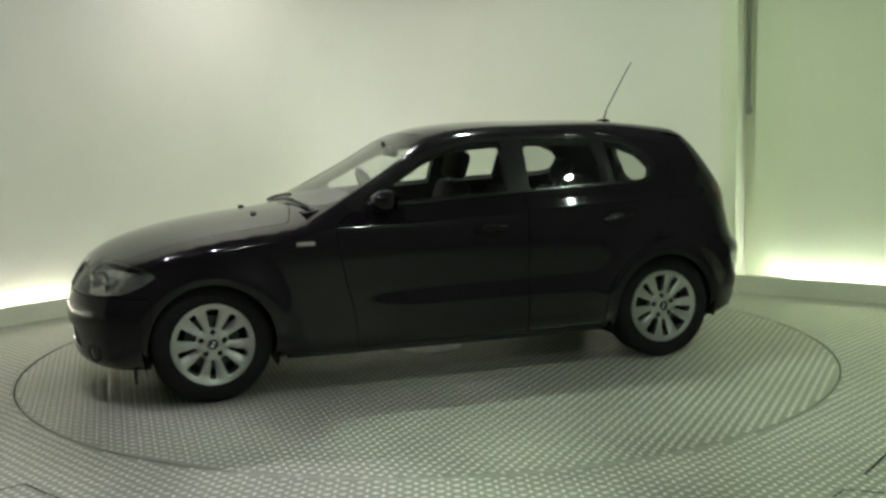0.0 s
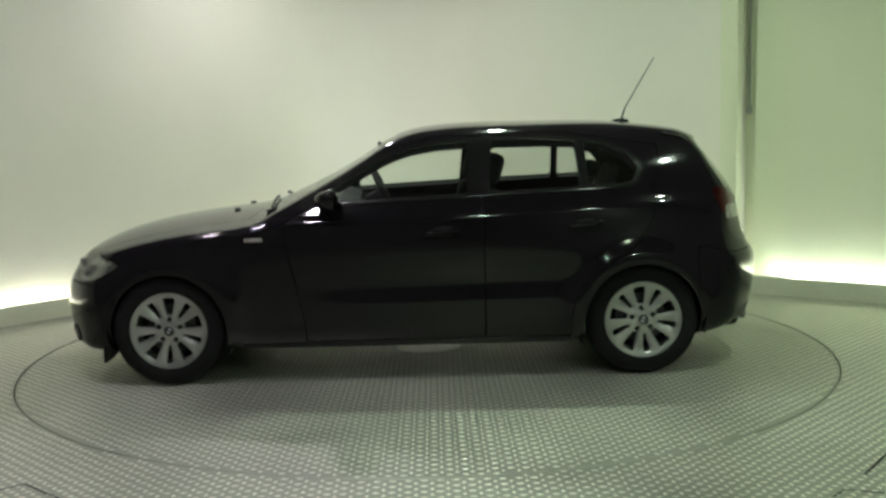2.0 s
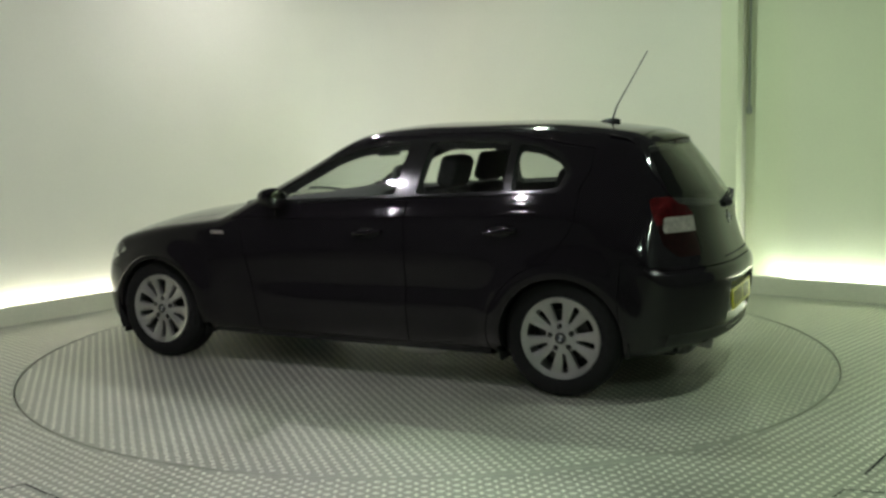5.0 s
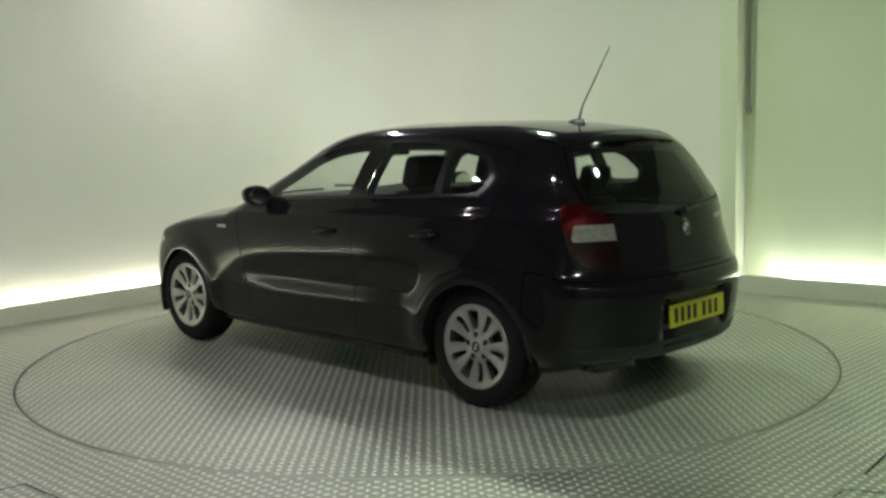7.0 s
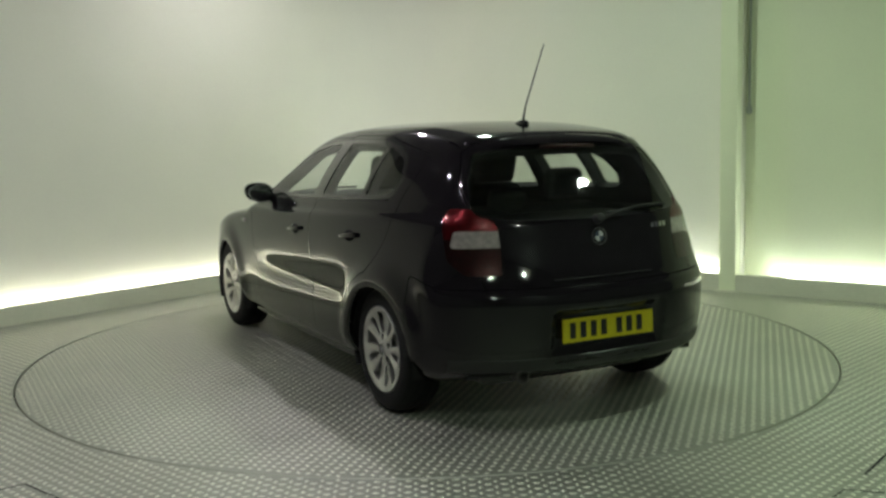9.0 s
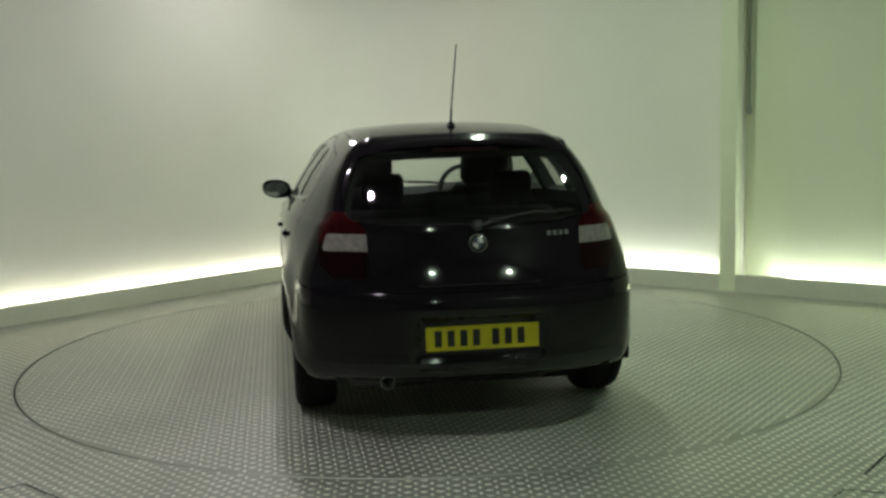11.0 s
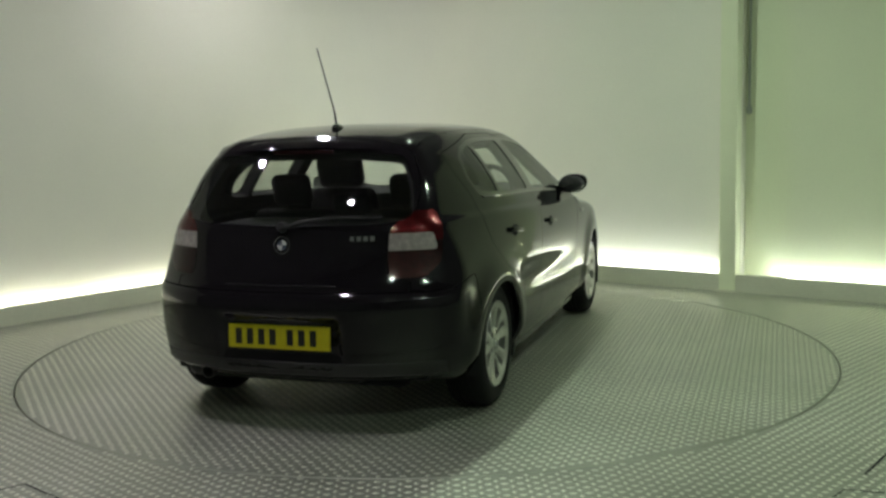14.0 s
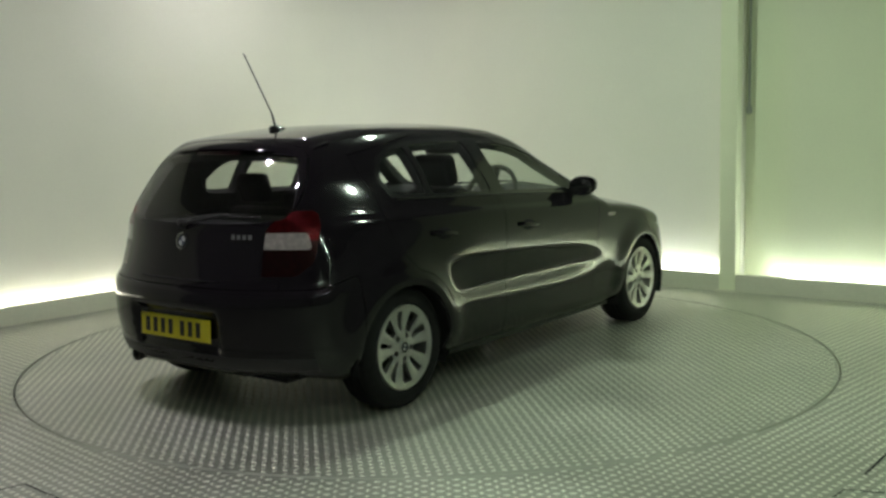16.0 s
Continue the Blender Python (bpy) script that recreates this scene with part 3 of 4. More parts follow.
intake = rounded([(-0.5, 0.27), (-0.42, 0.40), (0.42, 0.40), (0.5, 0.27)], 0.03)
take("intake", lambda p: np.maximum(intake(Y(p), Z(p)), 1.7 - X(p)))

G = 0.0025
tail_gate_edge = curve([(0.66, 0.60), (0.72, 0.60), (0.735, 0.515), (0.85, 0.50), (0.95, 0.505), (1.02, 0.60), (1.12, 0.60), (1.28, 0.54), (1.40, 0.50)])
panels = [
    ("rear_bumper", both_of(lambda p: X(p) + 1.64, lambda p: Z(p) - 0.675 - 0.045 * step(-1.9, -1.64, X(p)))),
    ("front_bumper", both_of(lambda p: 1.63 - X(p), lambda p: Z(p) - 0.578 + 0.0 * X(p))),
    ("tailgate", both_of(lambda p: X(p) + 1.66, lambda p: Y(p) - tail_gate_edge(Z(p)))),
    ("bonnet", both_of(lambda p: 0.80 + 0.10 * (Y(p) / 0.7) ** 2 - X(p), lambda p: Y(p) - 0.665 + 0.05 * step(1.2, 2.0, X(p)), lambda p: 0.70 - Z(p))),
    ("front_door", both_of(lambda p: X(p) - 0.66 + 0.10 * step(0.9, 0.25, Z(p)) - 0.0 * Z(p), lambda p: -0.445 - X(p), lambda p: 0.235 - Z(p), lambda p: Z(p) - np.minimum(1.375, 1.36 + 0 * X(p)) + np.maximum(0, (X(p) + 0.15)) * 0.56, lambda p: 0.4 - Y(p))),
    ("rear_door", both_of(lambda p: X(p) + 0.445, lambda p: -1.40 + 0.22 * step(0.95, 0.55, Z(p)) - X(p) - 0.05 * step(1.05, 1.2, Z(p)), lambda p: 0.235 - Z(p), lambda p: Z(p) - 1.372 + np.maximum(0, -0.9 - X(p)) * 0.16, lambda p: 0.4 - Y(p),
                          lambda p: 0.405 - np.hypot(X(p) + WHEEL_X, Z(p) - WHEEL_Z))),
    ("roof", both_of(lambda p: Y(p) - 0.515, lambda p: 1.33 - Z(p))),
    ("front_wing", both_of(lambda p: 0.55 - X(p), lambda p: 1.20 - Z(p))),
    ("rear_wing", lambda p: X(p) + 0.60),
]
for name, fn in panels:
    take(name, lambda p, fn=fn: fn(p) + G)
    rest = rest.split(lambda p, fn=fn: fn(p) - G)[1]
parts["side_frame"] = rest

for name in ("rear_bumper", "front_bumper", "tailgate", "bonnet", "roof"):
    sheet_part(name, parts[name], BLACK, both=True)
for name in ("front_door", "rear_door", "front_wing", "rear_wing", "side_frame"):
    for mir in (False, True):
        sheet_part(name, parts[name], BLACK, mirror=mir)
low_shell, high_shell = inner_shell.split(lambda p: Z(p) - 0.955)
sheet_part("inner_shell", low_shell, LINER, depth=0, push=-0.017, both=True)
sheet_part("pillar_trim", high_shell, LINER, depth=0.045, push=-0.017, both=True)
for name, mat in (("front_glass", GLASS), ("rear_glass", GLASS), ("quarter_glass", GLASS_REAR), ("window_trim", GLOSS_TRIM)):
    for mir in (False, True):
        ob = sheet_part(name, parts[name], mat, push=-0.005 if "glass" in name else -0.001, depth=0 if "glass" in name else 0.012, mirror=mir)
        ob.visible_shadow = "glass" not in name
for name, mat in (("windscreen", GLASS), ("back_glass", GLASS_REAR)):
    ob = sheet_part(name, parts[name], mat, push=-0.003, depth=0, both=True)
    ob.visible_shadow = False
for mir in (False, True):
    white, red = parts["tail_lamp"].split(both_of(lambda p: 0.858 - Z(p), lambda p: Z(p) - 0.936, lambda p: X(p) + 1.83))
    top, low = red.split(lambda p: 0.898 - Z(p))
    lamp = sheet_part("tail_lamp", white, LENS_WHITE, mirror=mir, label="white reversing lens of the tail lamp")
    sheet_part("upper_lens", top, LENS_RED, lamp, "bright red lens", mirror=mir)
    sheet_part("lower_lens", low, LENS_DARK, lamp, "dark red lens", mirror=mir)
    sheet_part("headlamp", parts["headlamp"], LENS, depth=0.01, mirror=mir, label="clear headlamp lens")
    sheet_part("headlamp_bowl", parts["headlamp"], REFLECTOR, depth=0, push=-0.045, mirror=mir, label="silver headlamp reflector")
    sheet_part("grille", parts["grille"], PLASTIC, push=-0.012, depth=0, mirror=mir)
sheet_part("intake", parts["intake"], PLASTIC, push=-0.03, depth=0, both=True)


# ---- the car: wheels and fittings ----
def surf_y(x, z):
    """Half width of the body there."""
    lo, hi = 0.3, 1.1
    for _ in range(30):
        mid = (lo + hi) / 2
        lo, hi = (lo, mid) if body(np.array([[x, mid, z]]))[0] > 0 else (mid, hi)
    return lo


def surf_x_rear(y, z):
    lo, hi = -2.4, -1.2
    for _ in range(30):
        mid = (lo + hi) / 2
        lo, hi = (mid, hi) if body(np.array([[mid, y, z]]))[0] > 0 else (lo, mid)
    return hi


def surf_x_front(y, z):
    lo, hi = 1.3, 2.3
    for _ in range(26):
        mid = (lo + hi) / 2
        lo, hi = (lo, mid) if body(np.array([[mid, y, z]]))[0] > 0 else (mid, hi)
    return lo


def on_body(p):
    n = normals_at(np.array([p], float))[0]
    return Vector(p), Vector(n)


def cpart(name, bm, mat, parent=None, label="", smooth=True):
    bmesh.ops.translate(bm, vec=SHIFT, verts=bm.verts)
    return part(name, bm, mat, parent or car, label, smooth)


def facing(p, n, up=(0, 0, 1)):
    """A frame at p whose z axis is n and whose y axis leans to up."""
    n = Vector(n).normalized()
    x = Vector(up).cross(n).normalized()
    y = n.cross(x)
    return Matrix(((x.x, y.x, n.x, p[0]), (x.y, y.y, n.y, p[1]), (x.z, y.z, n.z, p[2]), (0, 0, 0, 1)))


def rim_mesh():
    nr, na = 26, 240
    rs = np.linspace(0.034, 0.207, nr)
    dish = curve([(0.03, -0.012), (0.06, -0.014), (0.10, -0.020), (0.16, -0.016), (0.19, -0.006), (0.21, 0.0)])
    swell = lambda r, a: 0.0075 * math.cos(10 * a + math.pi) * math.sin(math.pi * min(max((r - 0.07) / 0.125, 0), 1))
    vs = [(r * math.cos(a), r * math.sin(a), float(dish(r)) + swell(r, a)) for r in rs for a in (2 * math.pi * k / na for k in range(na))]
    fs = [[i * na + k, (i + 1) * na + k, (i + 1) * na + (k + 1) % na, i * na + (k + 1) % na] for i in range(nr - 1) for k in range(na)]
    slots = []
    for k in range(10):
        a = 2 * math.pi * k / 10
        wide = 0.036 if k % 2 else 0.019
        c, s = math.cos(a), math.sin(a)
        out = [(0.086, -wide * 0.42), (0.140, -wide * 0.75), (0.182, -wide), (0.186, -wide * 0.5), (0.186, wide * 0.5), (0.182, wide), (0.140, wide * 0.75), (0.086, wide * 0.42)]
        slots.append(rounded([(r * c - t * s, r * s + t * c) for r, t in out], 0.003))
    sheet = Sheet(vs, fs).split(lambda p: np.minimum.reduce([f(p[:, 0], p[:, 1]) for f in slots]))[1]
    holes = [(0.062 * math.cos(2 * math.pi * (k + 0.5) / 5), 0.062 * math.sin(2 * math.pi * (k + 0.5) / 5)) for k in range(5)]
    sheet = sheet.split(lambda p: np.minimum.reduce([np.hypot(p[:, 0] - a, p[:, 1] - b) for a, b in holes]) - 0.0155)[1]
    v, faces = [list(p) for p in sheet.v], [list(f) for f in sheet.f]
    edges = {(a, b) for f in faces for a, b in zip(f, f[1:] + f[:1])}
    at = {}
    for a, b in [e for e in edges if (e[1], e[0]) not in edges]:
        for i in (a, b):
            if i not in at:
                at[i] = (len(v), len(v) + 1)
                x, y, z = v[i]
                v += [[x, y, z], [x, y, z - 0.030]]
        faces.append([at[b][0], at[a][0], at[a][1], at[b][1]])
    me = mesh_from("wheel", v, faces, ALLOY, True)
    me.set_sharp_from_angle(angle=radians(40))
    return me


RIM = rim_mesh()


def fitting(name, bm, mat, parent, label="", smooth=True):
    return part(name, bm, mat, parent, label, smooth)


def wheel(x, left):
    s = 1 if left else -1
    w = new("wheel", RIM)
    w.parent = car
    w.matrix_local = Matrix.Translation(Vector((x, s * 0.836, 0.3135)) + SHIFT) @ pose(0, 0, 0, -90 * s) @ pose(0, 0, 0, 0, 0, 16 if x > 0 else 25)
    tagged(w, "silver ten-spoke alloy wheel")
    bm = bmesh.new()
    lathe(bm, [(0.216, -0.012), (0.222, 0.000), (0.245, 0.006), (0.278, 0.002), (0.300, -0.010), (0.310, -0.026), (0.3145, -0.05), (0.315, -0.062), (0.309, -0.063), (0.309, -0.070), (0.3155, -0.071), (0.3155, -0.092), (0.309, -0.093), (0.309, -0.102), (0.3155, -0.103), (0.315, -0.128), (0.309, -0.129), (0.309, -0.137), (0.3148, -0.138), (0.3145, -0.155), (0.310, -0.178),
               (0.296, -0.198), (0.25, -0.205), (0.212, -0.195)], 72)
    fitting("tyre", bm, RUBBER, w, "black rubber tyre")
    bm = bmesh.new()
    lathe(bm, [(0.206, -0.006), (0.209, 0.000), (0.215, 0.001), (0.218, -0.004), (0.215, -0.014), (0.203, -0.034), (0.192, -0.10), (0.192, -0.19)], 72)
    fitting("rim_lip", bm, ALLOY, w, "silver rim lip")
    bm = bmesh.new()
    lathe(bm, [(0.0001, -0.075), (0.140, -0.075), (0.142, -0.085), (0.142, -0.098), (0.0001, -0.098)], 48)
    fitting("brake_disc", bm, STEEL, w, "dull steel brake disc")
    bm = bmesh.new()
    lathe(bm, [(0.0001, -0.1), (0.188, -0.12), (0.188, -0.13), (0.0001, -0.13)], 32)
    fitting("back_plate", bm, LINER, w, "dark back plate")
    bm = bmesh.new()
    lathe(bm, [(0.0001, -0.006), (0.026, -0.007), (0.031, -0.010), (0.034, -0.016), (0.042, -0.03)], 32)
    cap = fitting("hub_cap", bm, ALLOY, w, "round hub cap")
    roundel(cap, Matrix.Translation((0, 0, -0.0065)), 0.027)
    for k in range(5):
        a = 2 * math.pi * (k + 0.5) / 5
        bm = bmesh.new()
        bmesh.ops.create_cone(bm, cap_ends=True, segments=6, radius1=0.009, radius2=0.0085, depth=0.014, matrix=Matrix.Translation((0.062 * math.cos(a), 0.062 * math.sin(a), -0.046)))
        fitting("wheel_bolt", bm, STEEL, w, "", False)
    return w


def roundel(parent, m, r):
    """A plain round badge with four quarters in two colours."""
    bm = bmesh.new()
    lathe(bm, [(r * 0.62, 0.0012), (r * 0.64, 0.002), (r * 0.95, 0.002), (r, 0.001), (r, -0.001)], 40, m)
    fitting("badge_ring", bm, INK if r < 0.03 else GLOSS_TRIM, parent, "black badge ring")
    bm = bmesh.new()
    lathe(bm, [(r * 0.94, 0.0022), (r * 0.97, 0.0032), (r * 1.03, 0.0028), (r * 1.05, -0.001)], 40, m)
    fitting("badge_bezel", bm, CHROME, parent, "thin chrome bezel")
    for k, mat in enumerate((WHITE, BLUE, WHITE, BLUE)):
        bm = bmesh.new()
        c = bm.verts.new((0, 0, 0.0014))
        arc = [bm.verts.new((r * 0.62 * math.cos(q), r * 0.62 * math.sin(q), 0.0014)) for q in (math.pi / 2 * (k + j / 8) for j in range(9))]
        for p, q in zip(arc, arc[1:]):
            bm.faces.new((c, p, q))
        bmesh.ops.transform(bm, matrix=m, verts=bm.verts)
        fitting("badge_quarter", bm, mat, parent, "", False)


for x in (WHEEL_X, -WHEEL_X):
    for left in (True, False):
        wheel(x, left)
        s = 1 if left else -1
        bm = bmesh.new()
        n = 28
        a0, a1 = math.radians(-22), math.radians(202 if x > 0 else 192)
        rows = []
        for k in range(n + 1):
            a = a0 + (a1 - a0) * k / n
            c, q = x + 0.358 * math.cos(a), WHEEL_Z + 0.358 * math.sin(a)
            rows.append([bm.verts.new((c, s * yy, q)) for yy in (0.50, 0.66, 0.835)])
        for p, q in zip(rows, rows[1:]):
            for j in range(2):
                bm.faces.new((p[j], p[j + 1], q[j + 1], q[j]))
        inner = [r[0] for r in rows]
        bm.faces.new(inner)
        cpart("wheel_liner", bm, LINER, None, "black wheel arch liner")

# underside, sills and exhaust
bm = bmesh.new()
box(bm, (-1.85, -0.52, 0.195), (1.80, 0.52, 0.23), bevel=0.01)
cpart("underbody", bm, LINER, None, "black underbody", False)
for s in (1, -1):
    bm = bmesh.new()
    pts = [(0.93, 0.80), (0.6, 0.815), (0, 0.82), (-0.6, 0.82), (-0.93, 0.815)]
    vs = [[bm.verts.new((x, s * (y - i), z)) for i, z in ((0.0, 0.245), (0.005, 0.195), (0.06, 0.186), (0.3, 0.20))] for x, y in pts]
    for p, q in zip(vs, vs[1:]):
        for j in range(3):
            bm.faces.new((p[j], p[j + 1], q[j + 1], q[j]))
    cpart("sill", bm, BLACK, None, "glossy black sill")
for x0, y0 in ((1.725, 0.66),):
    for s in (1, -1):
        bm = bmesh.new()
        box(bm, (x0 - 0.012, s * y0 - 0.09, 0.12), (x0 + 0.004, s * y0 + 0.09, 0.26), bevel=0.005)
        cpart("air_deflector", bm, PLASTIC, None, "black rubber deflector", False)
bm = bmesh.new()
lathe(bm, [(0.028, 0), (0.033, 0), (0.033, 0.20), (0.028, 0.20), (0.027, 0.01)], 24, Matrix.Translation((-2.02, 0.43, 0.262)) @ pose(0, 0, 0, 0, 84, 0))
cpart("exhaust_pipe", bm, EXHAUST, None, "bright steel exhaust pipe")
bm = bmesh.new()
box(bm, (-1.95, -0.35, 0.215), (-1.70, 0.60, 0.31), bevel=0.05, segs=4)
cpart("silencer", bm, STEEL, None, "dull steel silencer")

# rear plate with plain bars in place of its writing
plate_frame = facing((-2.093, 0, 0.466), (-1, 0, 0.04))
bm = bmesh.new()
box(bm, (-0.26, -0.0555, -0.004), (0.26, 0.0555, 0.004), plate_frame, 0.002, 1)
plate = cpart("rear_plate", bm, YELLOW, None, "yellow rear plate with dark bars", False)
for k in range(7):
    cx = -0.205 + 0.0585 * k + (0.03 if k > 3 else 0)
    bm = bmesh.new()
    box(bm, (cx - 0.0165, -0.037, 0.0042), (cx + 0.0165, 0.037, 0.0052), plate_frame)
    cpart("bar", bm, INK, plate, "", False)
# badge on the tailgate
bx = surf_x_rear(0.0, 0.885)
p, n = on_body((bx, 0.0, 0.885))
badge_at = Matrix.Translation(SHIFT) @ facing(p + n * 0.002, n)
bm = bmesh.new()
lathe(bm, [(0.0001, 0.0005), (0.041, 0.0005), (0.043, -0.004)], 40, badge_at)
badge = part("badge", bm, GLOSS_TRIM, car, "round badge with plain quarters", True)
roundel(badge, badge_at, 0.040)
# small model mark on the other half of the tailgate, plain bars
for k in range(4):
    yy = -0.34 - 0.03 * k
    xx = surf_x_rear(abs(yy), 0.915)
    p, n = on_body((xx, abs(yy), 0.915))
    n.y = -n.y
    p.y = -p.y
    bm = bmesh.new()
    box(bm, (-0.010, -0.011, 0), (0.010, 0.011, 0.002), facing(p + n * 0.001, n))
    cpart("mark_bar", bm, CHROME, None, "", False)
# tailgate grip and bumper line
bm = bmesh.new()
lip = [(surf_x_rear(abs(y), 0.705) - 0.004, y, 0.705) for y in np.linspace(-0.28, 0.28, 15)]
tube(bm, lip, 0.0035, 6)
cpart("tailgate_grip", bm, PLASTIC, None, "")
bm = bmesh.new()
rows = []
for y in np.linspace(-0.74, 0.74, 31):
    rows.append([bm.verts.new((surf_x_rear(abs(y), z) - o, y, z)) for z, o in ((0.350, 0.000), (0.345, 0.004), (0.295, 0.004), (0.285, 0.0))])
for p, q in zip(rows, rows[1:]):
    for j in range(3):
        bm.faces.new((p[j], p[j + 1], q[j + 1], q[j]))
cpart("bumper_insert", bm, TRIM, None, "matt black lower bumper insert")

# roof spoiler lip, high brake lamp, rear wiper
bm = bmesh.new()
rows = []
for y in np.linspace(-0.53, 0.53, 31):
    d = 0.028 * (1 - (abs(y) / 0.56) ** 4)
    zt = float(top_z(-1.70)) - float(top_drop(-1.70)) * (abs(y) / 0.7) ** 2.2
    k = 0.10 * (abs(y) / 0.53) ** 2.5
    rows.append([bm.verts.new(q) for q in ((-1.60 + k, y, zt + 0.012), (-1.70 + k, y, zt - 0.008), (-1.735 - d + k, y, zt - 0.034), (-1.742 - d + k, y, zt - 0.044), (-1.720 + k, y, zt - 0.052))])
for p, q in zip(rows, rows[1:]):
    for j in range(4):
        bm.faces.new((p[j], p[j + 1], q[j + 1], q[j]))
cpart("roof_spoiler", bm, BLACK, None, "glossy black roof spoiler")
wb = surf_x_rear(0.0, 0.965)
bm = bmesh.new()
lathe(bm, [(0.0001, 0.035), (0.018, 0.033), (0.024, 0.02), (0.026, 0.0)], 20, facing((wb - 0.002, 0.0, 0.965), (-0.9, 0, 0.35)))
wiper = cpart("rear_wiper", bm, TRIM, None, "black rear wiper")
arm = [(surf_x_rear(abs(y), z) - 0.026, y, z) for y, z in ((0.0, 0.965), (-0.12, 0.992), (-0.26, 1.015), (-0.38, 1.012))]
bm = bmesh.new()
tube(bm, arm, 0.009, 8, 0.005)
cpart("wiper_arm", bm, TRIM, wiper)
bm = bmesh.new()
tube(bm, [(surf_x_rear(abs(y), z) - 0.012, y, z) for y, z in ((-0.06, 0.990), (-0.2, 1.006), (-0.34, 1.012), (-0.47, 1.010))], 0.007, 6)
cpart("wiper_blade", bm, PLASTIC, wiper)

# high brake lamp under the spoiler
bm = bmesh.new()
box(bm, (-0.16, -0.008, -0.004), (0.16, 0.008, 0.006), facing((surf_x_rear(0.0, 1.305) - 0.004, 0, 1.305), (-0.8, 0, 0.2)), 0.004)
cpart("high_brake_lamp", bm, LENS_DARK, None, "dark red high brake lamp")
# washer jets on the bonnet
for s in (1, -1):
    bm = bmesh.new()
    jx = 1.02
    jz = float(top_z(jx)) - float(top_drop(jx)) * (0.28 / 0.7) ** 2.2
    box(bm, (jx - 0.018, s * 0.28 - 0.014, jz - 0.004), (jx + 0.018, s * 0.28 + 0.014, jz + 0.012), bevel=0.006)
    cpart("washer_jet", bm, TRIM, None, "")

# aerial
az = float(top_z(-1.30)) - 0.016
bm = bmesh.new()
bmesh.ops.create_uvsphere(bm, u_segments=20, v_segments=10, radius=1, matrix=pose(-1.335, 0, az + 0.004) @ Matrix.Diagonal((0.068, 0.024, 0.030, 1)))
for v in bm.verts:
    if v.co.z > az:
        v.co.x -= (v.co.z - az) * 0.8
aerial = cpart("aerial", bm, GLOSS_TRIM, None, "black roof aerial with a thin raked rod")
bm = bmesh.new()
tube(bm, [(-1.36, 0, az + 0.022), (-1.385, 0, az + 0.10)], 0.0065, 8, 0.005)
tube(bm, [(-1.385, 0, az + 0.10), (-1.565, 0, az + 0.405)], 0.0042, 8, 0.003)
cpart("rod", bm, TRIM, aerial)

